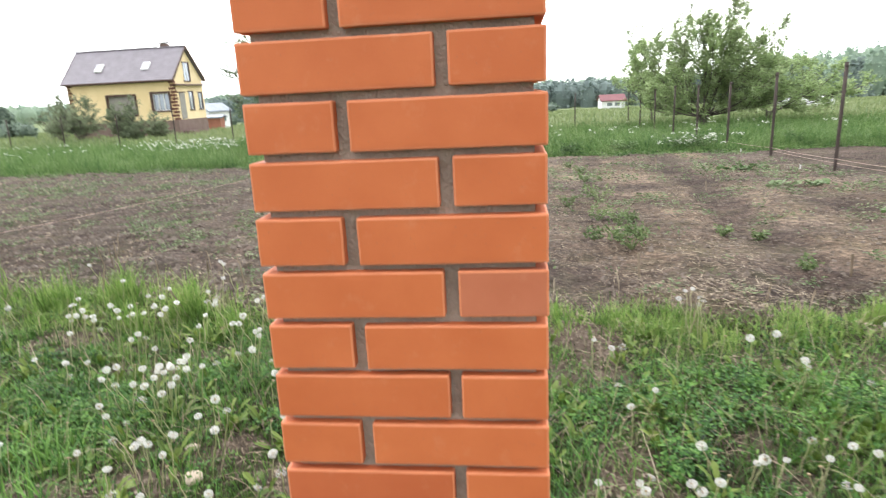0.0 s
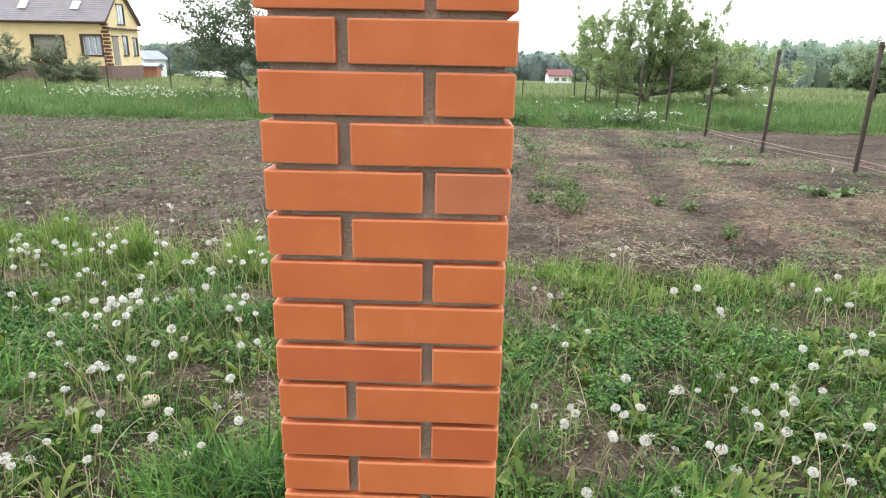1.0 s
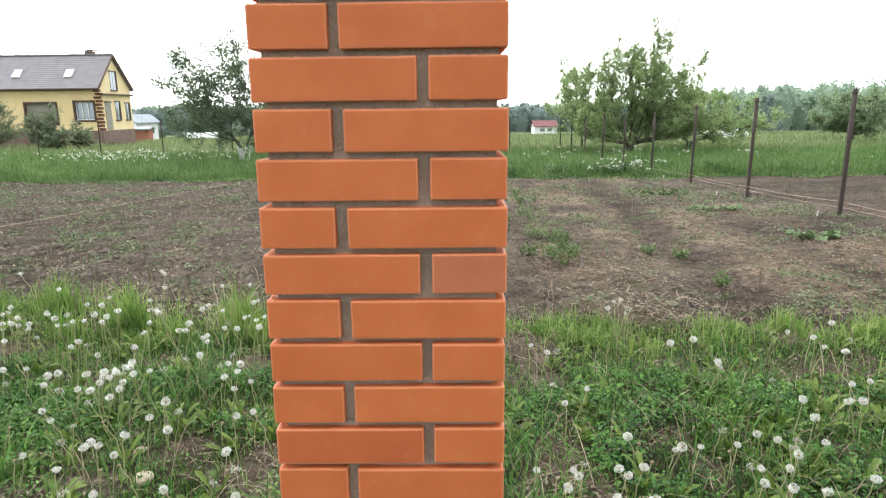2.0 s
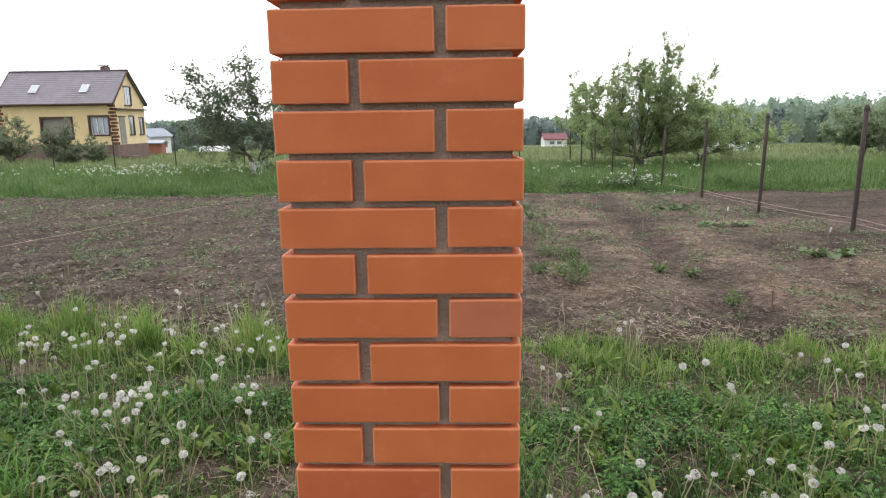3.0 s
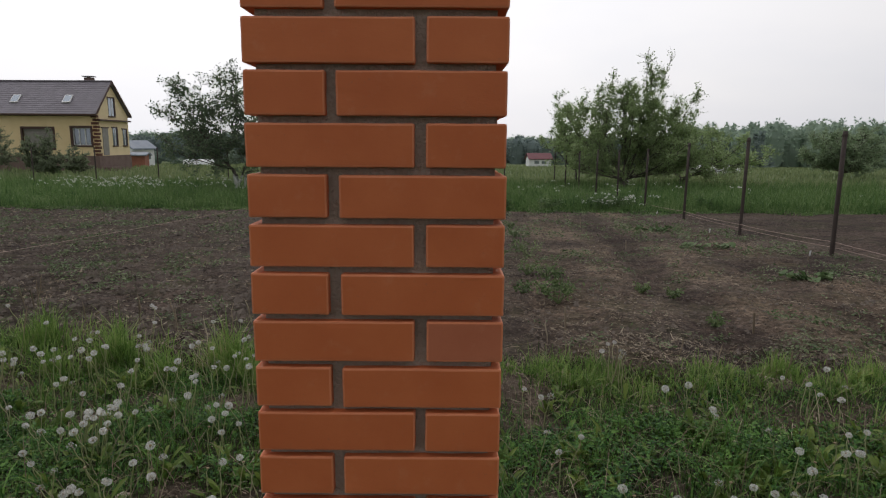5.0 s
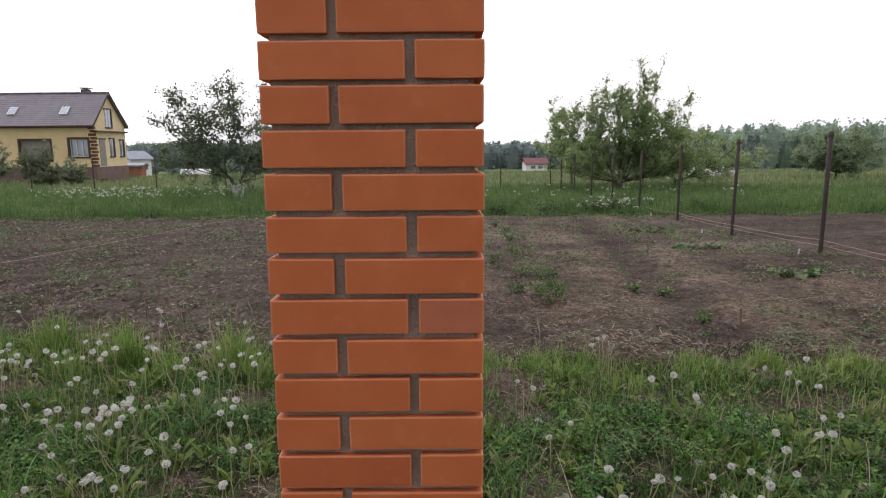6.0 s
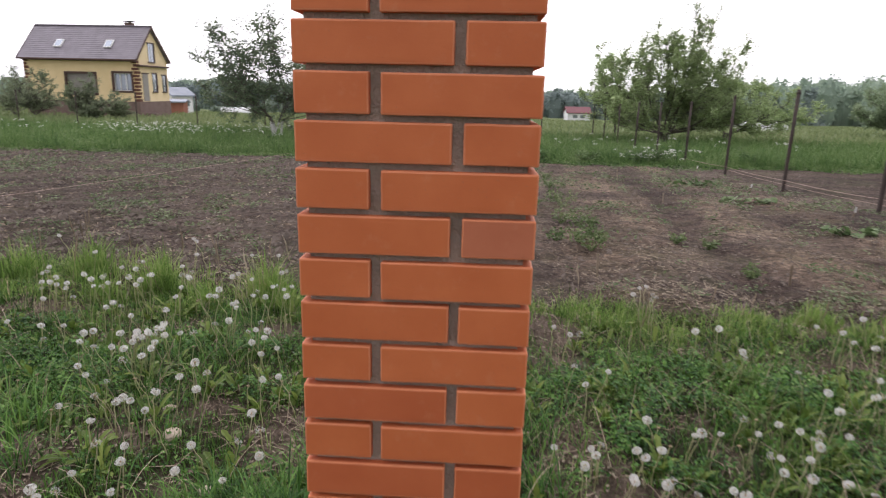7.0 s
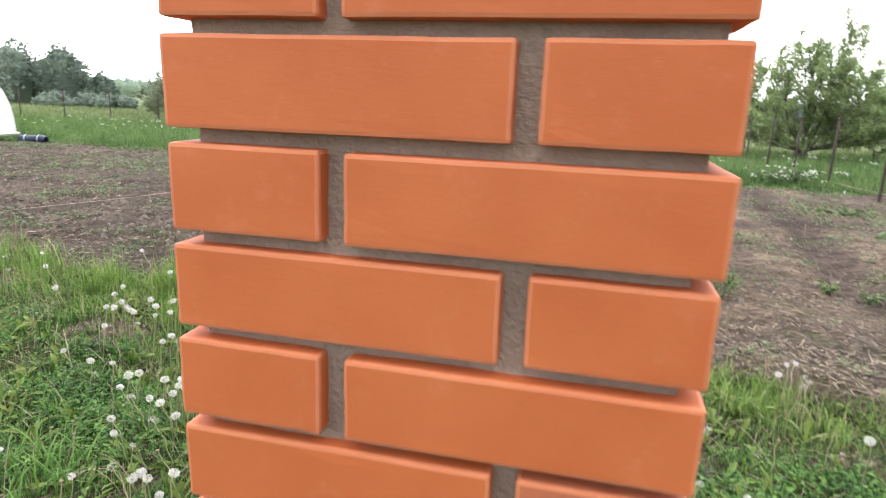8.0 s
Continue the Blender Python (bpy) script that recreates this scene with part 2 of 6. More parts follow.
M_PETAL = foliage("white_petal", [(0.1, (0.45, 0.47, 0.4)), (0.5, (0.65, 0.66, 0.6)), (0.95, (0.8, 0.8, 0.76))], 0.8, 0.35)


def glass_material():
    m, nt, b = nodes_of("window_glass")
    b.inputs["Base Color"].default_value = (0.32, 0.36, 0.4, 1)
    b.inputs["Roughness"].default_value = 0.05
    b.inputs["Metallic"].default_value = 0.6
    return m


M_GLASS = glass_material()


def ground_material():
    """Soil in the beds, thatch under the grass, darkened for shade between blades; the attribute 'soil' says where."""
    m, nt, b = nodes_of("garden_ground")
    at = nt.nodes.new("ShaderNodeAttribute")
    at.attribute_name = "soil"
    rag = tex_noise(nt, 3.5, 6, rough=0.7)
    add = nt.nodes.new("ShaderNodeMath")
    add.operation = "MULTIPLY_ADD"
    nt.links.new(rag, add.inputs[0])
    add.inputs[1].default_value = 0.9
    nt.links.new(at.outputs["Fac"], add.inputs[2])
    mask = ramp(nt, add.outputs[0], [(0.86, (0, 0, 0)), (1.02, (1, 1, 1))])
    broad = tex_noise(nt, 0.55, 6, rough=0.65)
    soil = ramp(nt, broad, [(0.32, (0.044, 0.034, 0.029)), (0.5, (0.082, 0.063, 0.053)), (0.68, (0.146, 0.115, 0.096))])
    crumb = tex_noise(nt, 22, 8, rough=0.75)
    soil = mixed(nt, 0.9, soil, ramp(nt, crumb, [(0.32, (0.25, 0.24, 0.23)), (0.5, (0.95, 0.95, 0.95)), (0.68, (1.8, 1.75, 1.7))]), "MULTIPLY")
    lump = tex_noise(nt, 6.5, 5, rough=0.7)
    soil = mixed(nt, 0.7, soil, ramp(nt, lump, [(0.36, (0.38, 0.36, 0.35)), (0.5, (0.95, 0.95, 0.95)), (0.64, (1.5, 1.47, 1.43))]), "MULTIPLY")
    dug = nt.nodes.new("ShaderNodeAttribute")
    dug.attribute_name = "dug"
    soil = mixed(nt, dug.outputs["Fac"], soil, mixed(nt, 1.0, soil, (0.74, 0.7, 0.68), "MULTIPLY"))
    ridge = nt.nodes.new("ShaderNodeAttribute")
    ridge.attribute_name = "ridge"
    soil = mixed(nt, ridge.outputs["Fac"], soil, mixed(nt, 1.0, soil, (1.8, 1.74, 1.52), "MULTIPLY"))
    film = tex_noise(nt, 1.7, 7, rough=0.7)
    soil = mixed(nt, ramp(nt, film, [(0.48, (0, 0, 0)), (0.68, (0.32, 0.32, 0.32))]), soil, (0.115, 0.125, 0.06))
    # The dark low stops put the shade between blades into the thatch colour.
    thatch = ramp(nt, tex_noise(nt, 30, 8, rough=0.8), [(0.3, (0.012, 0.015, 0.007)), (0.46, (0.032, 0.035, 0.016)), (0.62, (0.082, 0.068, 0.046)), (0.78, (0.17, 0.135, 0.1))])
    worn = nt.nodes.new("ShaderNodeAttribute")
    worn.attribute_name = "worn"
    dirt = ramp(nt, tex_noise(nt, 14, 8, rough=0.75), [(0.3, (0.04, 0.03, 0.022)), (0.5, (0.1, 0.076, 0.058)), (0.7, (0.22, 0.172, 0.136))])
    thatch = mixed(nt, worn.outputs["Fac"], thatch, dirt)
    far = ramp(nt, tex_noise(nt, 0.07, 6), [(0.3, (0.095, 0.128, 0.06)), (0.7, (0.155, 0.185, 0.095))])
    fa = nt.nodes.new("ShaderNodeAttribute")
    fa.attribute_name = "field"
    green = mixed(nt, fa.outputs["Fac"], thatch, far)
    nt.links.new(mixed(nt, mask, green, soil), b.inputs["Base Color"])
    b.inputs["Roughness"].default_value = 1.0
    b.inputs["Specular IOR Level"].default_value = 0.1
    bump(nt, b, crumb, 1.0, 0.045)
    return m


M_GROUND = ground_material()


# ---- mesh helpers ----
def mesh_np(name, verts, quads=None, tris=None, material=None, smooth=False):
    """A mesh from arrays: verts (n, 3), quads (a, 4), tris (b, 3)."""
    me = bpy.data.meshes.new(name)
    q = np.zeros((0, 4), int) if quads is None else np.asarray(quads)
    t = np.zeros((0, 3), int) if tris is None else np.asarray(tris)
    loops = np.concatenate([q.ravel(), t.ravel()])
    sizes = np.concatenate([np.full(len(q), 4), np.full(len(t), 3)])
    me.vertices.add(len(verts))
    me.vertices.foreach_set("co", np.asarray(verts, np.float32).ravel())
    me.loops.add(len(loops))
    me.loops.foreach_set("vertex_index", loops.astype(np.int32))
    me.polygons.add(len(sizes))
    me.polygons.foreach_set("loop_start", (np.cumsum(sizes) - sizes).astype(np.int32))
    me.polygons.foreach_set("use_smooth", np.full(len(sizes), smooth))
    me.update(calc_edges=True)
    if material:
        me.materials.append(material)
    return me


def part(name, bm, material, parent, label="", smooth=False):
    me = bpy.data.meshes.new(name)
    bm.to_mesh(me)
    bm.free()
    me.materials.append(material)
    for p in me.polygons:
        p.use_smooth = smooth
    ob = new(name, me)
    ob.parent = parent
    return tagged(ob, label)


def part_mesh(name, me, parent, label="", m=None):
    ob = new(name, me)
    ob.parent = parent
    if m is not None:
        ob.matrix_basis = m
    return tagged(ob, label)


def add_box(bm, lo, hi, bevel=0.0):
    """A box between two corners, its edges rounded."""
    made = bmesh.ops.create_cube(bm, size=1.0)["verts"]
    lo, hi = Vector(lo), Vector(hi)
    for v in made:
        v.co = Vector((lo[i] + (v.co[i] + 0.5) * (hi[i] - lo[i]) for i in range(3)))
    if bevel:
        edges = list({e for v in made for e in v.link_edges})
        bmesh.ops.bevel(bm, geom=edges, offset=bevel, segments=2, profile=0.6, affect="EDGES")
    return bm


def box(lo, hi, bevel=0.0):
    return add_box(bmesh.new(), lo, hi, bevel)


def prism(points, depth_axis, lo, hi):
    """A flat outline pushed out along an axis: 0 for x, 1 for y."""
    bm = bmesh.new()
    rings = []
    for d in (lo, hi):
        rings.append([bm.verts.new((d, a, b) if depth_axis == 0 else (a, d, b)) for a, b in points])
    bm.faces.new(rings[0])
    bm.faces.new(list(reversed(rings[1])))
    n = len(points)
    for i in range(n):
        bm.faces.new((rings[0][i], rings[0][(i + 1) % n], rings[1][(i + 1) % n], rings[1][i]))
    bmesh.ops.recalc_face_normals(bm, faces=bm.faces)
    return bm


def tubes(paths, sides=5):
    """Tapered tubes: each path is (points (n, 3), radii (n))."""
    vs, qs, base = [], [], 0
    ang = np.linspace(0, 2 * np.pi, sides, endpoint=False)
    for pts, radii in paths:
        pts = np.asarray(pts, float)
        n = len(pts)
        d = np.gradient(pts, axis=0)
        d /= np.linalg.norm(d, axis=1, keepdims=True) + 1e-9
        up = np.where(np.abs(d[:, 2:3]) > 0.9, np.array([[1.0, 0, 0]]), np.array([[0, 0, 1.0]]))
        a = np.cross(d, up)
        a /= np.linalg.norm(a, axis=1, keepdims=True) + 1e-9
        b = np.cross(d, a)
        ring = pts[:, None] + np.asarray(radii)[:, None, None] * (np.cos(ang)[None, :, None] * a[:, None] + np.sin(ang)[None, :, None] * b[:, None])
        vs.append(ring.reshape(-1, 3))
        i = np.arange(n - 1)[:, None] * sides
        j = np.arange(sides)[None]
        k = (j + 1) % sides
        qs.append((base + np.stack([i + j, i + k, i + sides + k, i + sides + j], -1)).reshape(-1, 4))
        base += n * sides
    return np.concatenate(vs), np.concatenate(qs)


def blades(rng, pts, heights, widths, lean=0.5):
    """Bent, pointed blades standing on pts."""
    n = len(pts)
    turn = rng.uniform(0, 2 * np.pi, n)
    face = rng.uniform(0, 2 * np.pi, n)
    bend = rng.uniform(0.05, 1.0, n) ** 1.5 * lean * heights
    bx, by = np.cos(turn) * bend, np.sin(turn) * bend
    wx, wy = np.cos(face) * widths / 2, np.sin(face) * widths / 2
    v = np.zeros((n, 5, 3))
    z = heights * np.sqrt(np.clip(1 - (bend / heights) ** 2 * 0.5, 0.3, 1))
    v[:, 0] = pts + np.stack([-wx, -wy, 0 * z - 0.01], -1)
    v[:, 1] = pts + np.stack([wx, wy, 0 * z - 0.01], -1)
    v[:, 2] = pts + np.stack([bx * 0.35 + wx * 0.8, by * 0.35 + wy * 0.8, z * 0.62], -1)
    v[:, 3] = pts + np.stack([bx * 0.35 - wx * 0.8, by * 0.35 - wy * 0.8, z * 0.62], -1)
    v[:, 4] = pts + np.stack([bx, by, z], -1)
    i = np.arange(n)[:, None] * 5
    return v.reshape(-1, 3), i + np.array([[0, 1, 2, 3]]), i + np.array([[3, 2, 4]])


def leaves(rng, pts, lengths, ratio=0.5, droop=0.0, flat=0.0):
    """Folded leaf blades of four corners with random turns."""
    n = len(pts)
    d = rng.normal(size=(n, 3))
    d[:, 2] = d[:, 2] * (1 - flat) - droop
    d /= np.linalg.norm(d, axis=1, keepdims=True)
    s = rng.normal(size=(n, 3))
    s[:, 2] *= 1 - flat
    s -= (s * d).sum(1, keepdims=True) * d
    s /= np.linalg.norm(s, axis=1, keepdims=True)
    L = lengths[:, None]
    v = np.stack([pts, pts + d * L * 0.45 + s * L * ratio / 2, pts + d * L, pts + d * L * 0.45 - s * L * ratio / 2], 1)
    return v.reshape(-1, 3), np.arange(n * 4).reshape(-1, 4)


def joined(pieces):
    """Several (verts, quads) or (verts, quads, tris) as one."""
    vs, qs, ts, base = [], [], [], 0
    for p in pieces:
        vs.append(p[0])
        qs.append(np.asarray(p[1]) + base)
        if len(p) > 2:
            ts.append(np.asarray(p[2]) + base)
        base += len(p[0])
    return np.concatenate(vs), np.concatenate(qs), (np.concatenate(ts) if ts else None)


def stuff(name, data, material, label, category):
    v, q, t = data if len(data) == 3 else (*data, None)
    return tagged(new(name, mesh_np(name, v, q, t, material)), label, category, kind="stuff")


def value_noise(x, y, seed, size):
    """Smooth noise from 0 to 1 over the plan."""
    g = np.random.default_rng(seed).random((64, 64))
    u, v = x / size, y / size
    i, j = np.floor(u).astype(int), np.floor(v).astype(int)
    f, h = u - i, v - j
    f, h = f * f * (3 - 2 * f), h * h * (3 - 2 * h)
    at = lambda a, b: g[a % 64, b % 64]
    return (at(i, j) * (1 - f) + at(i + 1, j) * f) * (1 - h) + (at(i, j + 1) * (1 - f) + at(i + 1, j + 1) * f) * h


# ---- the lie of the land ----
def land(y):
    return np.interp(y, [5, 11, 17, 30, 48, 90, 150, 220, 600], [0, -0.21, -0.42, -0.70, -1.08, -2.4, -4.5, -5.5, -5.5])


def lawn_edge(x):
    """Where the near grass strip ends and the beds begin."""
    return 3.05 - 0.09 * x + np.where(x < -0.3, 0.6, 0.3) * (value_noise(x + 50, 0 * x, 5, 0.5) - 0.5) + 0.12 * (value_noise(x + 50, 0 * x, 6, 0.2) - 0.5)


BED_END = 15.3


def soil_at(x, y):
    near = np.clip((y - lawn_edge(x)) / 0.35 + 0.5, 0, 1)
    far = np.clip((BED_END + 0.5 * (value_noise(x + 90, y, 8, 1.5) - 0.5) - y) / 0.5 + 0.5, 0, 1)
    return near * far


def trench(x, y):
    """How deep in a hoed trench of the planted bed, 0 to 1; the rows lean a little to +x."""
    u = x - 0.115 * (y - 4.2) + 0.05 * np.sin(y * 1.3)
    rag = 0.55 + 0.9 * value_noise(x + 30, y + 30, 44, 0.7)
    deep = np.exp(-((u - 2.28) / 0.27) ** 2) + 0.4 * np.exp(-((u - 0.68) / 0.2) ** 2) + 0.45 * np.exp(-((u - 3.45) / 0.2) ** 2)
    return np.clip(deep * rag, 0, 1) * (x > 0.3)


def ground_z(x, y):
    """Height of the ground sheet: slope, furrows along the beds, lumps."""
    x, y = np.asarray(x, float), np.asarray(y, float)
    soil = soil_at(x, y)
    furrow = 0.035 - 0.09 * trench(x, y)
    lumps = 0.07 * (value_noise(x + 70, y + 70, 1, 0.55) - 0.5) + 0.06 * (value_noise(x + 70, y + 70, 2, 0.19) - 0.5)
    calm = np.clip(1.2 - y / 11, 0.18, 1)
    furrow, lumps = furrow * calm, lumps * calm
    turf = 0.06 * (value_noise(x + 70, y + 70, 3, 0.8) - 0.5)
    damp = np.clip(1 - (np.hypot(x, y - 6) - 22) / 10, 0, 1)
    return land(y) + damp * (soil * (furrow + lumps) + (1 - soil) * turf)


BARE_SPOTS = ((-1.32, 1.3, 0.16), (-1.05, 1.27, 0.2), (-0.75, 1.2, 0.13), (-0.95, 0.85, 0.14), (-1.5, 2.38, 0.16), (-1.05, 2.3, 0.14), (-2.1, 2.42, 0.12), (1.85, 2.3, 0.2), (2.25, 2.2, 0.22), (1.24, 2.3, 0.13), (1.45, 2.13, 0.1), (1.72, 1.42, 0.13), (0.44, 2.1, 0.13), (0.5, 1.22, 0.12), (1.12, 0.85, 0.14), (3.0, 2.1, 0.2))


def bare(x, y):
    """How bare the turf is, 0 to 1, in worn patches."""
    n = value_noise(x + 40, y + 40, 21, 0.5) * 0.6 + value_noise(x + 40, y + 40, 22, 0.15) * 0.4
    spots = np.zeros_like(x)
    for cx, cy, r in BARE_SPOTS:
        spots = np.maximum(spots, 0.8 - np.hypot((x - cx) / 1.3, y - cy) / r + (n - 0.5) * 2.5)
    path = np.exp(-((y - 2.22 + 0.04 * np.abs(x) + 0.1 * np.sin(x * 2.1)) / 0.14) ** 2) * np.clip((0.62 - n) / 0.2, 0, 1)
    return np.clip(np.maximum(np.maximum((0.375 - n) / 0.1, spots * 1.5), path), 0, 1)


def spread_axis(lo, hi, step, far_lo, far_hi):
    core = np.arange(lo, hi + step / 2, step)
    out, s, p = [], step, hi
    while p < far_hi:
        s *= 1.16
        p += s
        out.append(min(p, far_hi))
    back, s, p = [], step, lo
    while p > far_lo:
        s *= 1.16
        p -= s
        back.append(max(p, far_lo))
    return np.array(back[::-1] + list(core) + out)


def build_ground():
    xs = spread_axis(-10, 10, 0.075, -900, 900)
    ys = spread_axis(-2, 17, 0.075, -60, 1100)
    gx, gy = np.meshgrid(xs, ys)
    gz = ground_z(gx, gy)
    v = np.stack([gx, gy, gz], -1).reshape(-1, 3)
    nx = len(xs)
    i = (np.arange(len(ys) - 1)[:, None] * nx + np.arange(nx - 1)[None]).ravel()
    me = mesh_np("ground", v, np.stack([i, i + 1, i + nx + 1, i + nx], -1), None, M_GROUND, True)
    hoed = trench(gx, gy)
    beyond = np.clip((gx - 5.5) / 0.4, 0, 1)
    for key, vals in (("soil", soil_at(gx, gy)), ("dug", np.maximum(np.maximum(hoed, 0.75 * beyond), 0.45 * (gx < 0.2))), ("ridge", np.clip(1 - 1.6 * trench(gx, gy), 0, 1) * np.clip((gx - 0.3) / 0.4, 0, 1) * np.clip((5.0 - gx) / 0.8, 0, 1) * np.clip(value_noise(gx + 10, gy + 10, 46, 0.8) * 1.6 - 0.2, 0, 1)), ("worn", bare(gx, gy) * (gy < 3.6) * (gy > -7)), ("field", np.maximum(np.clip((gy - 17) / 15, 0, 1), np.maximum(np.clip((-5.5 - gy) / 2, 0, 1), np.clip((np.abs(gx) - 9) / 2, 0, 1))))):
        a = me.attributes.new(key, "FLOAT", "POINT")
        a.data.foreach_set("value", vals.ravel().astype(np.float32))
    tagged(new("ground", me), "dug brown garden beds between grass strip and meadow", "ground", kind="structure")


build_ground()


def strap_leaves(rng, feet, heading, lengths, widths, rise, droop, profile, fold=0.0):
    """Long leaves that rise from their foot and arch over; the profile gives the width along them."""
    n, m = len(feet), len(profile)
    out, up = np.zeros(n), np.zeros(n) - 0.006
    side = np.stack([-np.sin(heading), np.cos(heading), np.zeros(n)], -1)
    rows = []
    for k, w in enumerate(profile):
        e = rise - droop * (k / (m - 1)) ** 1.3
        c = feet + np.stack([np.cos(heading) * out, np.sin(heading) * out, up], -1)
        half = (widths * w / 2)[:, None]
        lift = np.array([0, 0, 1.0]) * half * fold
        rows += [c - side * half + lift, c, c + side * half + lift]
        out, up = out + np.cos(e) * lengths / (m - 1), np.maximum(up + np.sin(e) * lengths / (m - 1), 0.003)
    v = np.stack(rows, 1)
    q = []
    for k in range(m - 1):
        a = 3 * k
        q += [(a, a + 1, a + 4, a + 3), (a + 1, a + 2, a + 5, a + 4)]
    return v.reshape(-1, 3), (np.arange(n)[:, None, None] * 3 * m + np.array(q)[None]).reshape(-1, 4)

# ---- the brick pillar ----
COURSE, BRICK_H, HALF, GAP = 0.075, 0.0645, 0.1925, 0.0175
FIRST_Z = 1.09 - 15 * COURSE - 0.0


def brick_mesh(name, seed, material):
    """One fired brick, long side along x, its origin at the middle of its base."""
    bm = bmesh.new()
    add_box(bm, (-0.1247, -0.0593, 0), (0.1247, 0.0593, BRICK_H))
    bmesh.ops.subdivide_edges(bm, edges=bm.edges, cuts=5, use_grid_fill=True)
    sharp = [e for e in bm.edges if len(e.link_faces) == 2 and e.calc_face_angle() > 1.0]
    rounded = bmesh.ops.bevel(bm, geom=sharp, offset=0.0032, segments=2, profile=0.6, affect="EDGES")
    for v in {v for f in rounded["faces"] for v in f.verts}:
        p = v.co * 38 + Vector((seed * 13.1, 0, 0))
        q = v.co * 150 + Vector((0, seed * 7.7, 0))
        chip = max(0.0, noise.noise(q * 0.8) - 0.42) * 0.002
        inward = (Vector((0, 0, BRICK_H / 2)) - v.co).normalized()
        v.co += noise.noise_vector(p) * 0.00045 + noise.noise_vector(q) * 0.00025 + inward * chip
    me = bpy.data.meshes.new(name)
    bm.to_mesh(me)
    bm.free()
    me.materials.append(material)
    me.materials.append(M_BRICK_EDGE)
    for p in me.polygons:
        rim = p.normal.length > 0 and max(abs(c) for c in p.normal) < 0.985 and p.area < 1.9e-4
        p.use_smooth, p.material_index = False, int(rim)
    return me


def build_pillar():
    pillar = tagged(new("brick_pillar"), "square orange brick fence pillar with raked grey joints", "pillar")
    rng = random.Random(4)
    shapes = [brick_mesh("brick", s, M_BRICK) for s in range(6)]
    pale = brick_mesh("brick", 9, M_BRICK_PALE)
    deep = brick_mesh("brick", 10, M_BRICK_DEEP)
    top = FIRST_Z + 31 * COURSE
    bm = bmesh.new()
    inner = HALF - 0.016
    n_side, n_up = 26, 150
    ring = []
    for k in range(n_up + 1):
        z = FIRST_Z - 0.1 + (top - 0.012 - FIRST_Z + 0.1) * k / n_up
        row = []
        for s in range(4 * n_side):
            side, f = divmod(s, n_side)
            a = -inner + 2 * inner * f / n_side
            x, y = ((a, -inner), (inner, a), (-a, inner), (-inner, -a))[side]
            wob = noise.noise((x * 38, y * 38, z * 38)) * 0.0022 + noise.noise((x * 9, y * 9, z * 9)) * 0.002
            row.append(bm.verts.new((x * (1 + wob / inner), y * (1 + wob / inner), z)))
        ring.append(row)
    m = 4 * n_side
    for a, b in zip(ring, ring[1:]):
        for s in range(m):
            bm.faces.new((a[s], a[(s + 1) % m], b[(s + 1) % m], b[s]))
    bm.faces.new(ring[-1])
    part("mortar", bm, M_MORTAR, pillar, "grey recessed mortar joints", True).location = (0, HALF, 0)
    off = HALF - 0.0593
    run = -HALF + 0.1247
    for c in range(31):
        k = c - 15
        z = FIRST_Z + c * COURSE
        mirror = 1 if k % 2 == 0 else -1
        for q in range(4):
            me = rng.choice(shapes)
            if k == 0 and q == 1:
                me = pale
            if k in (-4, -6, -9) and q == 0 or k in (-6, 3) and q == 1:
                me = deep
            ob = new("brick", me)
            ob.parent = pillar
            turn = pose(0, 0, 0, 0, 0, 90 * q)
            place = turn @ pose(mirror * run, -off, z)
            jig = pose(rng.gauss(0, 0.0007), rng.gauss(0, 0.0006), rng.gauss(0, 0.0005), rng.gauss(0, 0.12), rng.gauss(0, 0.12), rng.gauss(0, 0.15) + (180 if rng.random() < 0.5 else 0))
            ob.matrix_basis = Matrix.Translation((0, HALF, 0)) @ place @ jig
    return pillar


build_pillar()


# ---- post fence ----
def steel_post(x, y, height, lean_x, lean_y):
    z = float(ground_z(x, y))
    post = tagged(new("fence_post"), "thin rusty dark steel fence post driven into earth", "post", "garden fence posts")
    post.matrix_basis = pose(x, y, z, lean_x, lean_y, 0)
    v, q = tubes([([(0, 0, -0.15), (0, 0, height * 0.5), (0, 0, height)], [0.03, 0.03, 0.03])], 8)
    cap = np.array([[0, 0, height + 0.004]])
    n = len(v)
    v = np.concatenate([v, cap])
    tris = [(n - 8 + i, n - 8 + (i + 1) % 8, n) for i in range(8)]
    part_mesh("tube", mesh_np("tube", v, q, tris, M_POST, True), post)
    v, q = tubes([([(0, 0, height - 0.07), (0, 0, height - 0.04)], [0.037, 0.037])], 8)
    part_mesh("wire_collar", mesh_np("wire_collar", v, q, None, M_POST, True), post)
    return post


for i in range(9):
    x, y = ((5.35, 7.46), (5.26, 9.95), (5.5, 13.2), (5.62, 16.4), (5.66, 19.4), (5.7, 22.5), (5.7, 25.6), (5.7, 28.6), (5.7, 31.6))[i]
    steel_post(x, y, 1.67 + 0.015 * ((i * 7) % 3), 0.4 * ((i * 5) % 3 - 1), (0.3, 0.4, 0.3, 0.2, -0.3, 0.5, 0.2, 0, 0)[i])
for i in range(8):
    steel_post(-14.1 - 3.1 * i, 30.0, 1.7, 0.3 * (i % 3 - 1), 0.4 * (i % 2))
for x in (3.05, -0.3, -3.4, -11.0):
    steel_post(x, 31.0, 1.7, 0, 0.3)


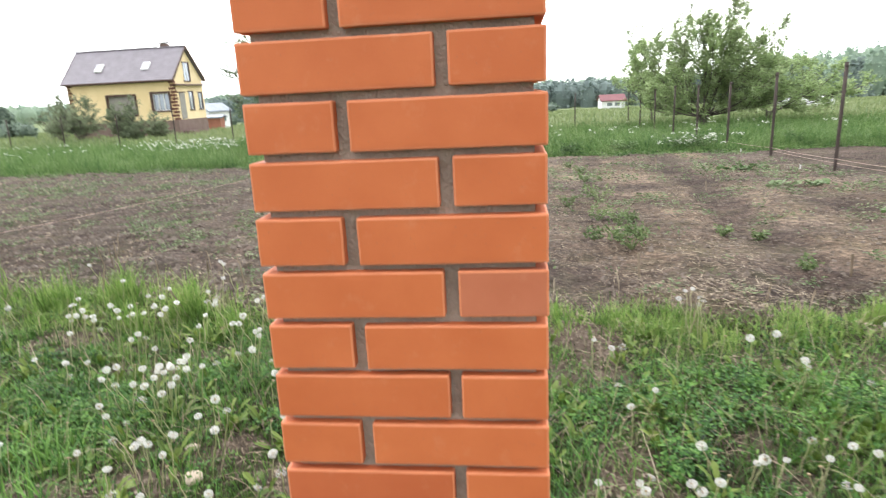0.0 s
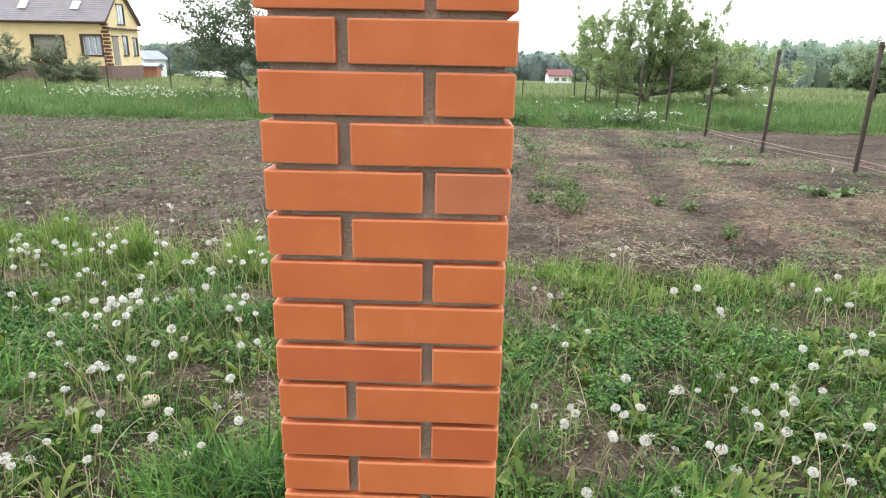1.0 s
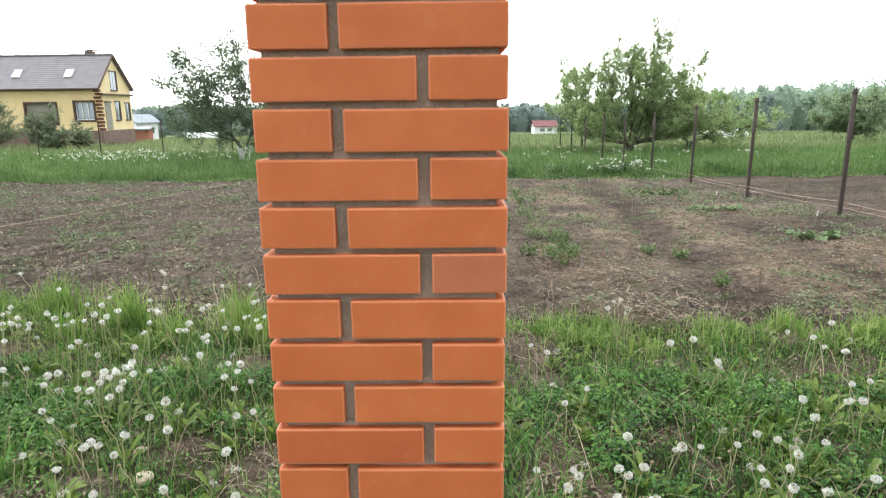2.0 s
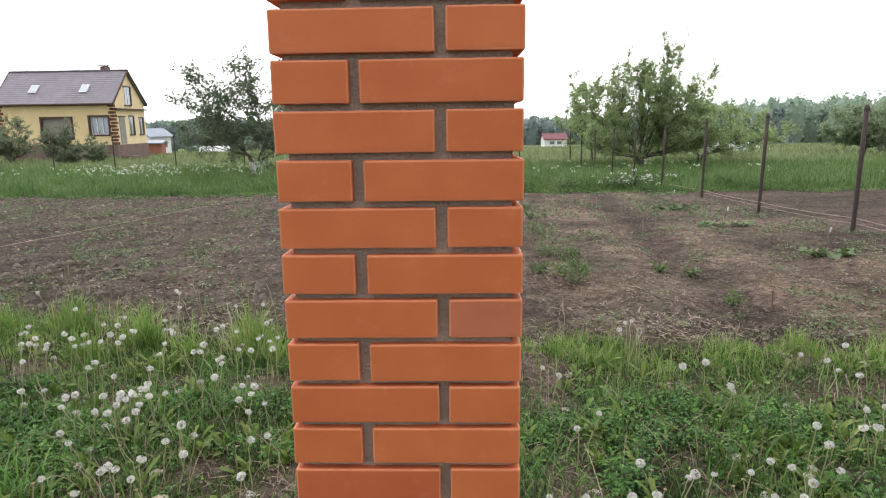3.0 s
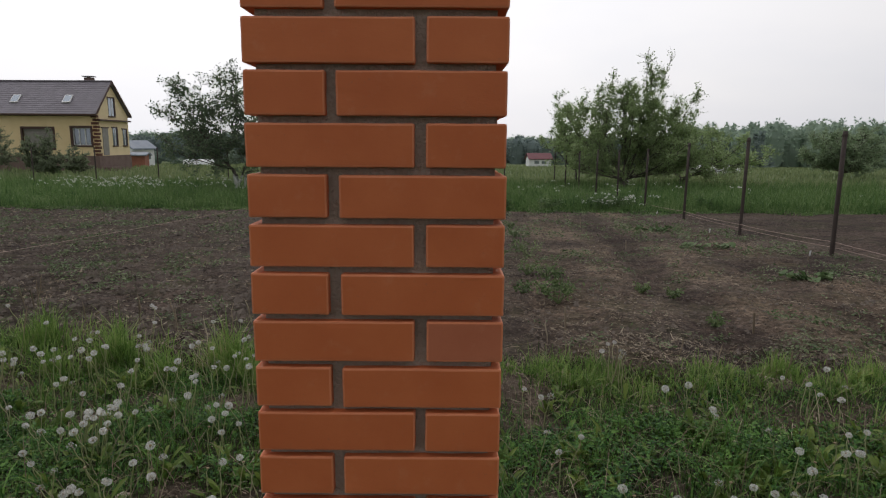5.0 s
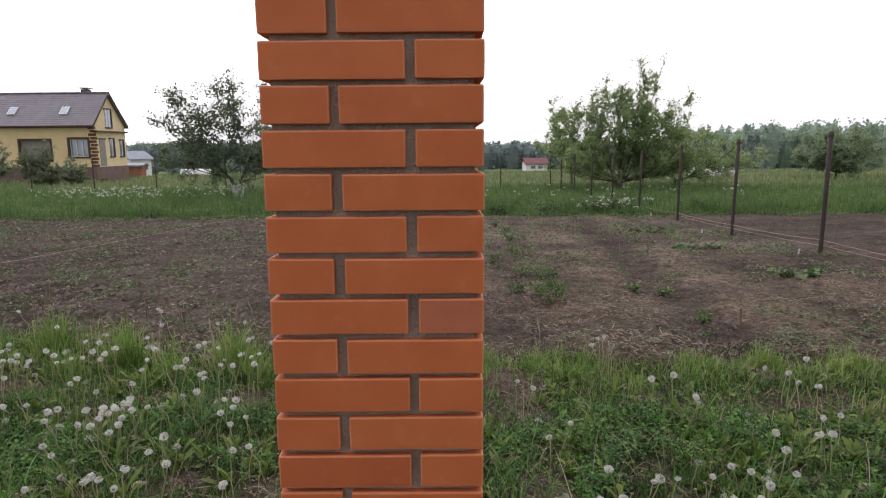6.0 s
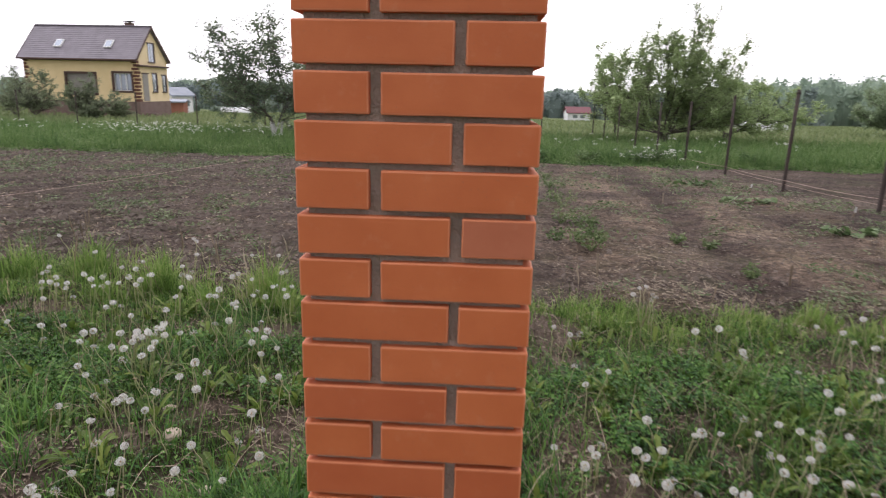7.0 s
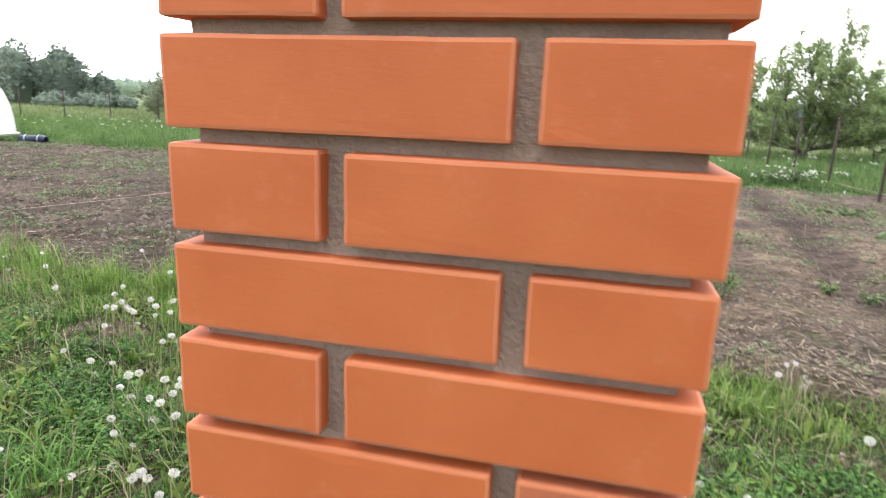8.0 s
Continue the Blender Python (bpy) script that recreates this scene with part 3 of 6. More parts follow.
def garden_string(name, points, radius, label):
    pts, n = [], 24
    for (x0, y0, h0), (x1, y1, h1) in zip(points, points[1:]):
        for k in range(n):
            f = k / n
            x, y = x0 + (x1 - x0) * f, y0 + (y1 - y0) * f
            sag = -0.2 * (h0 + h1) * f * (1 - f)
            pts.append((x, y, float(land(y)) + h0 + (h1 - h0) * f + sag))
    v, q = tubes([(pts, np.full(len(pts), radius))], 6)
    tagged(new(name, mesh_np(name, v, q, None, M_STRING, True)), label, "string")


garden_string("fence_string", [(5.4, 4.6, 0.14), (5.38, 7.52, 0.2), (5.24, 9.9, 0.2), (5.5, 13.2, 0.18), (5.6, 16.4, 0.16)], 0.0036, "pale twine tied low along the steel fence posts")
garden_string("fence_string", [(5.42, 4.6, 0.08), (5.4, 7.52, 0.12), (5.26, 9.9, 0.13), (5.52, 13.2, 0.12)], 0.003, "slack pale twine beside the steel fence posts")
garden_string("bed_string", [(-6.1, 3.6, 0.1), (-5.5, 6.3, 0.08), (-5.15, 11.0, 0.07), (-4.85, 15.3, 0.08)], 0.003, "pale twine stretched across the dug bed")


# ---- trees ----
def bent(rng, a, b, n, wander):
    a, b = np.asarray(a, float), np.asarray(b, float)
    f = np.linspace(0, 1, n)[:, None]
    p = a + (b - a) * f
    w = rng.normal(size=(n, 3)).cumsum(0) * wander * np.linalg.norm(b - a)
    w -= w[0] + (w[-1] - w[0]) * f
    p = p + w
    p[:, 2] += (f[:, 0] * (1 - f[:, 0])) * 0.12 * np.linalg.norm(b - a)
    return p


def tree(name, label, x, y, height, spread, seed, trunk=0.12, fork=0.6, limbs=8, branches=16, twigs=4, per_twig=9, leaf=0.1,
         leaf_mat=None, low=0.25, upright=0.4, stems=1):
    """Trunk, limbs out to an uneven crown, branches, twigs, and leaves along the twigs."""
    rng = np.random.default_rng(seed)
    z = float(ground_z(x, y))
    root = tagged(new(name), label, "tree" if "shrub" not in name else "shrub")
    root.matrix_basis = pose(x, y, z)
    trunks, spots, starts, boughs = [], [], [], []
    for s in range(stems):
        foot = np.array([rng.normal() * 0.12 * (stems > 1), rng.normal() * 0.12 * (stems > 1), -0.1])
        fan = (s - (stems - 1) / 2) * fork * 0.24
        head = foot + np.array([fan + rng.normal() * 0.06 * (stems > 1), rng.normal() * 0.2 * (stems > 1), fork + 0.1])
        p = bent(rng, foot, head, 9, 0.03)
        trunks.append((p, np.linspace(trunk * 1.15, trunk * 0.75, 9) / (1 if stems == 1 else 1.6)))
        starts.append(p[-1])
    for k in range(limbs):
        s = starts[k % stems]
        a = 2.39996 * k + rng.uniform(-0.3, 0.3)
        up = low + (0.9 - low) * ((k + 0.5) / limbs) ** 0.85 + rng.uniform(-0.05, 0.05)
        reach = spread * np.sqrt(max(0.04, 1 - ((up - 0.42) / 0.56) ** 2)) * rng.uniform(0.72, 1.0)
        tip = np.array([np.cos(a) * reach, np.sin(a) * reach * 0.9, height * up])
        limb = bent(rng, s, tip, 9, 0.035)
        wood = [(limb, np.linspace(trunk * 0.34, 0.012, 9))]
        boughs.append(wood)
        for j in range(branches):
            f = rng.uniform(0.22, 1.0)
            at = np.array([np.interp(f, np.linspace(0, 1, 9), limb[:, c]) for c in range(3)])
            d = rng.normal(size=3) + np.array([np.cos(a), np.sin(a), 0]) * 0.5
            d[2] = abs(d[2]) * upright + rng.normal() * 0.35 + upright * 0.3
            d /= np.linalg.norm(d)
            ln = height * rng.uniform(0.1, 0.24)
            tip2 = at + d * ln
            tip2[2] = max(tip2[2], height * low * 0.75)
            br = bent(rng, at, tip2, 5, 0.06)
            wood.append((br, np.linspace(0.017, 0.008, 5)))
            for w in range(twigs):
                g = rng.uniform(0.3, 1.0)
                at2 = np.array([np.interp(g, np.linspace(0, 1, 5), br[:, c]) for c in range(3)])
                d2 = d + rng.normal(size=3) * 0.7
                d2[2] += upright * 0.5
                d2 /= np.linalg.norm(d2)
                tip3 = at2 + d2 * ln * rng.uniform(0.3, 0.65)
                wood.append((np.stack([at2, (at2 + tip3) / 2 + rng.normal(size=3) * 0.02, tip3]), [0.008, 0.006, 0.004]))
                count = int(per_twig * rng.uniform(0.5, 1.3))
                h = rng.uniform(0.1, 1.05, count)[:, None]
                spots.append(at2 + (tip3 - at2) * h + rng.normal(size=(count, 3)) * leaf * 0.45)
    for p, rad in trunks:
        v, q = tubes([(p, rad)], 8)
        part_mesh("trunk", mesh_np("trunk", v, q, None, M_BARK, True), root)
    for wood in boughs:
        v, q = tubes(wood, 4)
        part_mesh("limb", mesh_np("limb", v, q, None, M_BARK, True), root)
    pts = np.concatenate(spots)
    v, q = leaves(rng, pts, rng.uniform(0.7, 1.4, len(pts)) * leaf, 0.55, 0.15)
    part_mesh("crown", mesh_np("crown", v, q, None, leaf_mat), root)
    return root


def shooting_tree(name, label, x, y, tips, seed, trunk=0.12, fork=0.5, stems=3, branches=8, shoots=6, length=(0.4, 1.0), per_shoot=14, leaf=0.09, material=None,
                  lime=False, deep=1.0, steep=0.9, thin_top=0.4, clumps=0.0):
    """Limbs curving out from a low fork to given tips, set with leafy shoots that point outwards and up."""
    rng = np.random.default_rng(seed)
    root = tagged(new(name), label, "tree")
    root.matrix_basis = pose(x, y, float(ground_z(x, y)))
    starts = []
    tall = max(t[1] for t in tips)
    for s in range(stems):
        foot = np.array([rng.normal() * 0.1, rng.normal() * 0.14, -0.1])
        head = foot + np.array([(s - (stems - 1) / 2) * fork * 0.13, rng.normal() * 0.15, fork * rng.uniform(0.8, 1.1) + 0.1])
        p = bent(rng, foot, head, 9, 0.03)
        v, q = tubes([(p, np.linspace(trunk * 1.1, trunk * 0.7, 9))], 8)
        me = mesh_np("trunk", v, q, None, M_BARK, True)
        if lime:
            me.materials.append(M_LIME)
            for face in me.polygons:
                face.material_index = int(face.center.z < 0.6)
        part_mesh("trunk", me, root, "trunk whitewashed at its foot" if lime else "")
        starts.append(p[-1])
    spots, leaders = [], []
    order = sorted(range(len(tips) * 2), key=lambda k: (k % 5 != 0, k))
    for k in order:
        dx, dz = tips[k % len(tips)]
        tip = np.array([dx + rng.normal() * 0.22, rng.normal() * deep, dz * rng.uniform(0.86, 1.0)])
        if k % 5 == 0 or not leaders:
            s, thick = min(starts, key=lambda c: abs(c[0] - dx * 0.2) + rng.random() * 0.3), trunk * 0.4
        else:
            host = min(leaders, key=lambda c: np.linalg.norm(c[-1] - tip) + rng.random() * 0.8)
            s, thick = host[int(rng.integers(2, 7))], trunk * 0.2
            if s[2] > tip[2] - 0.3:
                s = host[1]
        mid = s + (tip - s) * np.array([0.68, 0.68, 0.45]) + rng.normal(size=3) * 0.12
        f = np.linspace(0, 1, 12)[:, None]
        limb = s * (1 - f) ** 2 + 2 * mid * f * (1 - f) + tip * f ** 2 + np.cumsum(rng.normal(size=(12, 3)), 0) * 0.025 * f
        if k % 5 == 0:
            leaders.append(limb)
        wood = [(limb, np.linspace(thick, 0.009, 12))]
        along = np.gradient(limb, axis=0)
        along /= np.linalg.norm(along, axis=1, keepdims=True)
        size = np.linalg.norm(tip - s)
        for j in range(max(5, int(branches * size / 3))):
            g = 1 - rng.random() ** 1.2 * 0.85
            i = min(11, int(g * 11.99))
            d = along[i] * 0.6 + rng.normal(size=3) * 0.6 + np.array([0, 0, steep * 0.4])
            d /= np.linalg.norm(d)
            ln = rng.uniform(*length) * (1.2 - 0.65 * g)
            end = limb[i] + d * ln
            end[2] = max(end[2], 0.6)
            br = bent(rng, limb[i], end, 5, 0.06)
            wood.append((br, np.linspace(0.012, 0.006, 5)))
            for w in range(shoots):
                at = br[int(rng.integers(1, 5))]
                e = d * 0.6 + rng.normal(size=3) * 0.55 + np.array([0, 0, steep * 0.5])
                e /= np.linalg.norm(e)
                long_by = rng.uniform(0.18, 0.5)
                end2 = at + e * long_by
                wood.append((np.stack([at, (at + end2) / 2 + rng.normal(size=3) * 0.015, end2]), [0.006, 0.005, 0.003]))
                full = 1 - thin_top * np.clip((end2[2] / tall - 0.7) / 0.25, 0, 1)
                n = int(per_shoot * rng.uniform(0.5, 1.4) * full)
                h = rng.uniform(0.05, 1.05, n)[:, None]
                if clumps:
                    h = h * 0.35 + 0.65
                spots.append(at + (end2 - at) * h + rng.normal(size=(n, 3)) * (leaf * 0.35 + clumps))
        v, q = tubes(wood, 3)
        part_mesh("limb", mesh_np("limb", v, q, None, M_BARK, True), root)
    pts = np.concatenate(spots)
    v, q = leaves(rng, pts, rng.uniform(0.7, 1.35, len(pts)) * leaf, 0.52, 0.0, 0.25)
    part_mesh("crown", mesh_np("crown", v, q, None, material), root)
    return root


APPLE_TIPS = ((-2.7, 1.9), (-2.8, 2.4), (-2.4, 2.9), (-2.1, 3.4), (-1.7, 3.8), (-1.2, 4.2), (-0.7, 4.5), (-0.2, 4.6), (0.4, 4.7), (1.0, 4.3), (1.5, 3.9), (2.0, 3.3), (2.3, 2.7), (2.6, 2.0),
              (-2.1, 1.5), (-1.5, 2.2), (-0.9, 3.0), (0, 3.4), (0.9, 2.9), (1.6, 2.2), (2.1, 1.6), (-1.7, 3.0), (0.3, 2.4), (-0.5, 3.8), (-0.9, 1.9), (1.0, 1.9))
CHERRY_TIPS = ((-2.6, 4.2), (-2.3, 3.6), (-1.9, 4.4), (-1.3, 4.7), (-0.8, 5.1), (-0.3, 4.7), (0.3, 5.1), (0.8, 5.4), (1.1, 5.7), (1.4, 5.0), (2.4, 3.9), (2.7, 4.3), (3.1, 3.2),
               (-2.8, 2.8), (-2.9, 2.0), (-2.1, 2.8), (-1.3, 3.5), (-0.3, 3.8), (0.7, 3.9), (1.5, 3.2), (2.5, 2.4), (3.2, 2.3), (-2.4, 1.5), (-1.3, 2.0), (0.3, 2.3), (1.4, 2.0), (2.5, 1.6),
               (-2.3, 1.1), (-1.5, 1.2), (-0.6, 1.4), (0.5, 1.3), (1.5, 1.2), (2.4, 1.2), (-1.9, 2.2), (-0.8, 2.7), (0.9, 2.8), (2.0, 2.6), (3.0, 1.4))
LOW_TIPS = ((-2.2, 1.9), (-1.4, 2.5), (-0.5, 2.8), (0.4, 2.7), (1.2, 2.6), (2.0, 2.4), (2.7, 2.1), (3.0, 1.6), (2.2, 1.5), (1.2, 1.8), (0.2, 2.0), (-0.8, 1.7), (2.6, 1.3))
SMALL_TIPS = ((-1.3, 2.9), (-0.8, 3.5), (-0.2, 3.7), (0.5, 3.4), (1.1, 2.8), (-1.4, 2.0), (1.2, 2.0), (0.1, 2.6), (-0.6, 2.4))
shooting_tree("apple_tree", "spreading dark-leaved apple tree with whitewashed trunk in meadow", -8.6, 25.2, APPLE_TIPS, 3, trunk=0.055, fork=0.8, stems=6, branches=9, shoots=6, length=(0.4, 0.95),
              per_shoot=11, leaf=0.11, material=M_LEAF_DARK, lime=True, steep=0.3, thin_top=0.1, clumps=0.035)
shooting_tree("cherry_tree", "broad fresh green cherry tree behind the post fence", 8.45, 28.6, CHERRY_TIPS, 9, trunk=0.1, fork=0.4, stems=4, branches=13, shoots=7, length=(0.35, 0.8),
              per_shoot=17, leaf=0.085, material=M_LEAF_FRESH, deep=1.2, steep=0.95, thin_top=0.65)
shooting_tree("cherry_tree", "low wide green cherry tree beside a taller one", 11.6, 29.6, LOW_TIPS, 12, trunk=0.07, fork=0.5, stems=2, branches=10, shoots=7, length=(0.35, 0.9),
              per_shoot=15, leaf=0.1, material=M_LEAF_FRESH, steep=0.3, thin_top=0.0)
shooting_tree("cherry_tree", "small green cherry tree with thin trunk in meadow", 6.7, 30.6, SMALL_TIPS, 15, trunk=0.06, fork=0.9, stems=1, branches=8, shoots=6, length=(0.35, 0.8),
              per_shoot=12, leaf=0.1, material=M_LEAF_FRESH, deep=0.7, steep=0.9, thin_top=0.4)
tree("willow_tree", "rounded soft green willow standing in the field", 25.8, 40.0, 3.6, 2.3, 21, trunk=0.1, fork=0.5, limbs=22, branches=16, twigs=5,
     per_twig=15, leaf=0.13, leaf_mat=M_LEAF_WILLOW, low=0.16, upright=0.5)
tree("garden_shrub", "grey-green garden shrub before the yellow house", -25.5, 38.5, 2.7, 1.1, 31, trunk=0.05, fork=0.2, limbs=14, branches=14, twigs=4, per_twig=18, leaf=0.08,
     leaf_mat=M_LEAF_BUSH, low=0.2, upright=0.95, stems=3)
tree("garden_shrub", "large grey-green garden shrub before the yellow house", -28.7, 38.5, 3.2, 1.55, 33, trunk=0.05, fork=0.2, limbs=16, branches=14, twigs=4, per_twig=18, leaf=0.08,
     leaf_mat=M_LEAF_BUSH, low=0.2, upright=0.95, stems=3)
tree("garden_shrub", "low rounded garden shrub before the house plinth", -23.1, 38.0, 1.8, 0.95, 35, trunk=0.04, fork=0.15, limbs=12, branches=11, twigs=4, per_twig=18, leaf=0.075,
     leaf_mat=M_LEAF_BUSH, low=0.2, upright=0.6, stems=2)
tree("garden_shrub", "low rounded garden shrub beside the fence", -24.3, 37.5, 1.1, 0.7, 36, trunk=0.04, fork=0.15, limbs=12, branches=11, twigs=4, per_twig=18, leaf=0.075,
     leaf_mat=M_LEAF_BUSH, low=0.2, upright=0.6, stems=2)
tree("garden_shrub", "grey-green shrub by the side of the yellow house", -31.2, 40.0, 3.0, 1.8, 37, trunk=0.05, fork=0.2, limbs=12, branches=11, twigs=4, per_twig=18, leaf=0.08,
     leaf_mat=M_LEAF_BUSH, low=0.2, upright=0.6, stems=2)


# ---- yellow house ----
def build_house():
    """Local axes: x along the front, y towards the back, origin at the right front corner at plinth foot."""
    house = tagged(new("house"), "yellow plastered house with brown tiled gable roof", "house")
    house.matrix_basis = pose(-26.95, 48.1, -1.12, 0, 0, -1)
    L, W, E, R = 9.85, 5.3, 4.42, 7.1
    x0, x1, y0, y1 = -L + 0.25, -0.22, 0.38, W - 0.2
    part("plinth", box((x0 - 0.06, y0 - 0.06, -0.4), (x1 + 0.06, y1 + 0.06, 1.2), 0.02), M_PLINTH, house)
    # front wall with two openings
    holes = [(-6.15, -3.72, 1.75, 3.3), (-2.22, -0.72, 2.0, 3.38)]
    bm = bmesh.new()
    xs = [x0, holes[0][0], holes[0][1], holes[1][0], holes[1][1], x1]
    for a, b in ((0, 1), (2, 3), (4, 5)):
        add_box(bm, (xs[a], y0, 1.2), (xs[b], y0 + 0.3, E))
    for a, b, lo, hi in holes:
        add_box(bm, (a, y0, 1.2), (b, y0 + 0.3, lo))
        add_box(bm, (a, y0, hi), (b, y0 + 0.3, E))
    part("wall", bm, M_PLASTER, house)
    mid = (y0 + y1) / 2
    for xa, xb in ((x0, x0 + 0.3), (x1 - 0.3, x1)):
        part("wall", prism([(y0 + 0.3, 1.2), (y1, 1.2), (y1, E), (mid, R - 0.32), (y0 + 0.3, E)], 0, xa, xb), M_GABLE, house)
    part("wall", box((x0 + 0.3, y1 - 0.3, 1.2), (x1 - 0.3, y1, E)), M_PLASTER, house)
    # roof: two slopes of stepped tile rows
    for sgn in (-1, 1):
        eave_y = 0.0 if sgn < 0 else W
        rows = 17
        top, under = [], []
        for k in range(rows):
            f0, f1 = k / rows, (k + 1) / rows
            ya, yb = eave_y + (W / 2 - eave_y) * f0, eave_y + (W / 2 - eave_y) * f1
            top += [(ya, E + (R - E) * f0 + 0.022), (yb - (yb - ya) * 0.02, E + (R - E) * f1)]
        under = [(W / 2, R - 0.14), (eave_y, E - 0.12)]
        bm = prism(top + under, 0, -L, 0)
        part("roof", bm, M_ROOF, house, "brown metal tile roof slope")
        for x in (-L - 0.03, 0.0):
            part("bargeboard", prism([(eave_y, E - 0.16), (eave_y, E + 0.06), (W / 2, R + 0.06), (W / 2, R - 0.16)], 0, x, x + 0.04), M_TRIM, house)
        part("gutter", box((-L, eave_y - 0.1, E - 0.12), (0.0, eave_y + 0.02, E + 0.0), 0.03), M_TRIM, house)
    part("soffit", box((x0, 0.04, E - 0.16), (x1, y0 + 0.1, E - 0.12)), M_TRIM, house)
    part("ridge_cap", box((-L, W / 2 - 0.12, R - 0.05), (0, W / 2 + 0.12, R + 0.06), 0.03), M_ROOF, house)
    chim = part("chimney", box((-2.3, W / 2 + 0.1, R - 0.5), (-1.7, W / 2 + 0.6, R + 0.3), 0.02), M_PLINTH, house, "squat chimney with metal cap")
    part("chimney_cap", box((-2.42, W / 2 - 0.02, R + 0.36), (-1.58, W / 2 + 0.72, R + 0.42), 0.02), M_ROOF, chim)
    for x in (-6.9, -2.75):
        f = 0.42
        y, z = W / 2 * f, E + (R - E) * f
        tilt = math.degrees(math.atan2(R - E, W / 2))
        win = part("skylight", box((-0.32, -0.42, 0), (0.32, 0.42, 0.09), 0.015), M_FRAME, house, "tilted roof window with pale frame")
        win.matrix_basis = pose(x, y, z + 0.03, tilt, 0, 0)
        part("pane", box((-0.25, -0.34, 0.08), (0.25, 0.34, 0.096)), M_GLASS, win)
    # quoins of alternating length at three corners
    for k in range(12):
        z = 1.2 + k * 0.268
        w = 0.42 if k % 2 else 0.28
        part("quoin", box((x1 - w, y0 - 0.03, z), (x1 + 0.03, y0 + (0.3 if k % 2 else 0.44), z + 0.2), 0.01), M_QUOIN, house)
        part("quoin", box((x0 - 0.03, y0 - 0.03, z), (x0 + w, y0 + 0.3, z + 0.2), 0.01), M_QUOIN, house)
    # front windows
    for n, (a, b, lo, hi) in enumerate(holes):
        win = part("window", box((a, y0 + 0.16, lo), (b, y0 + 0.2, hi)), M_SHUTTER if n == 0 else M_GLASS, house,
                   "wide window closed by a grey shutter" if n == 0 else "window with white sashes and curtains")
        for lo2, hi2 in (((a - 0.14, y0 - 0.05, lo - 0.12), (b + 0.14, y0 + 0.1, lo + 0.02)), ((a - 0.14, y0 - 0.05, hi - 0.02), (b + 0.14, y0 + 0.1, hi + 0.14)),
                         ((a - 0.14, y0 - 0.05, lo + 0.02), (a + 0.02, y0 + 0.1, hi - 0.02)), ((b - 0.02, y0 - 0.05, lo + 0.02), (b + 0.14, y0 + 0.1, hi - 0.02))):
            part("casing", box(lo2, hi2, 0.01), M_TRIM, win)
        if n == 1:
            for f in (0.0, 0.33, 0.66, 1.0):
                x = a + (b - a - 0.07) * f
                part("sash_bar", box((x, y0 + 0.1, lo), (x + 0.07, y0 + 0.16, hi)), M_FRAME, win)
            for zz in (lo, hi - 0.07):
                part("sash_bar", box((a, y0 + 0.1, zz), (b, y0 + 0.155, zz + 0.07)), M_FRAME, win)
        else:
            for f in range(1, 9):
                z = lo + (hi - lo) * f / 9
                part("slat", box((a + 0.02, y0 + 0.12, z - 0.05), (b - 0.02, y0 + 0.158, z + 0.05), 0.01), M_SHUTTER, win)
    # gable side: door, two windows, ledge, arched upper window
    X = x1
    door = part("door", box((X, 1.05, 1.25), (X + 0.05, 1.85, 3.35), 0.01), M_SHUTTER, house, "grey side door")
    part("casing", box((X, 0.95, 3.35), (X + 0.08, 1.95, 3.45)), M_TRIM, door)
    for ya, yb, lo, hi in ((2.55, 3.1, 2.0, 3.4), (4.1, 4.6, 2.0, 3.3), (2.2, 3.0, 4.35, 5.75)):
        win = part("window", box((X, ya, lo), (X + 0.04, yb, hi)), M_GLASS, house)
        for lo2, hi2 in (((X, ya - 0.12, lo - 0.1), (X + 0.09, yb + 0.12, lo)), ((X, ya - 0.12, hi), (X + 0.09, yb + 0.12, hi + 0.1)),
                         ((X, yb, lo), (X + 0.09, yb + 0.14, hi))):
            part("casing", box(lo2, hi2, 0.01), M_TRIM, win)
        part("sash_bar", box((X + 0.03, (ya + yb) / 2 - 0.03, lo), (X + 0.06, (ya + yb) / 2 + 0.03, hi)), M_FRAME, win)
    part("ledge", box((X, y0, 3.92), (X + 0.3, y1, 4.04), 0.02), M_TRIM, house, "dark ledge between storeys")
    part("porch_step", box((X + 0.06, 0.9, -0.3), (X + 1.0, 2.0, 0.3), 0.02), M_PLINTH, house)
    part("porch_step", box((X + 1.0, 0.9, -0.3), (X + 1.3, 2.0, 0.1), 0.02), M_PLINTH, house)
    return house


build_house()


def small_house(name, label, x, y, turn, size, eave, ridge, wall_m, roof_m, floor=-0.6, windows=2):
    L, W = size
    root = tagged(new(name), label, "house")
    root.matrix_basis = pose(x, y, float(land(y)), 0, 0, turn)
    part("wall", prism([(-W / 2, floor), (W / 2, floor), (W / 2, eave), (0, ridge - 0.1), (-W / 2, eave)], 0, -L / 2, L / 2), wall_m, root)
    for s in (-1, 1):
        part("roof", prism([(s * (W / 2 + 0.3), eave - 0.15), (s * (W / 2 + 0.3), eave), (0, ridge + 0.1), (0, ridge - 0.05)], 0, -L / 2 - 0.3, L / 2 + 0.3), roof_m, root)
    for k in range(windows):
        cx = -L / 2 + L * (k + 1) / (windows + 1)
        win = part("window", box((cx - 0.5, -W / 2 - 0.03, eave * 0.4), (cx + 0.5, -W / 2 + 0.02, eave * 0.75)), M_GLASS, root)
        part("window_frame", box((cx - 0.56, -W / 2 - 0.05, eave * 0.75), (cx + 0.56, -W / 2, eave * 0.79)), M_FRAME, win)
    return root


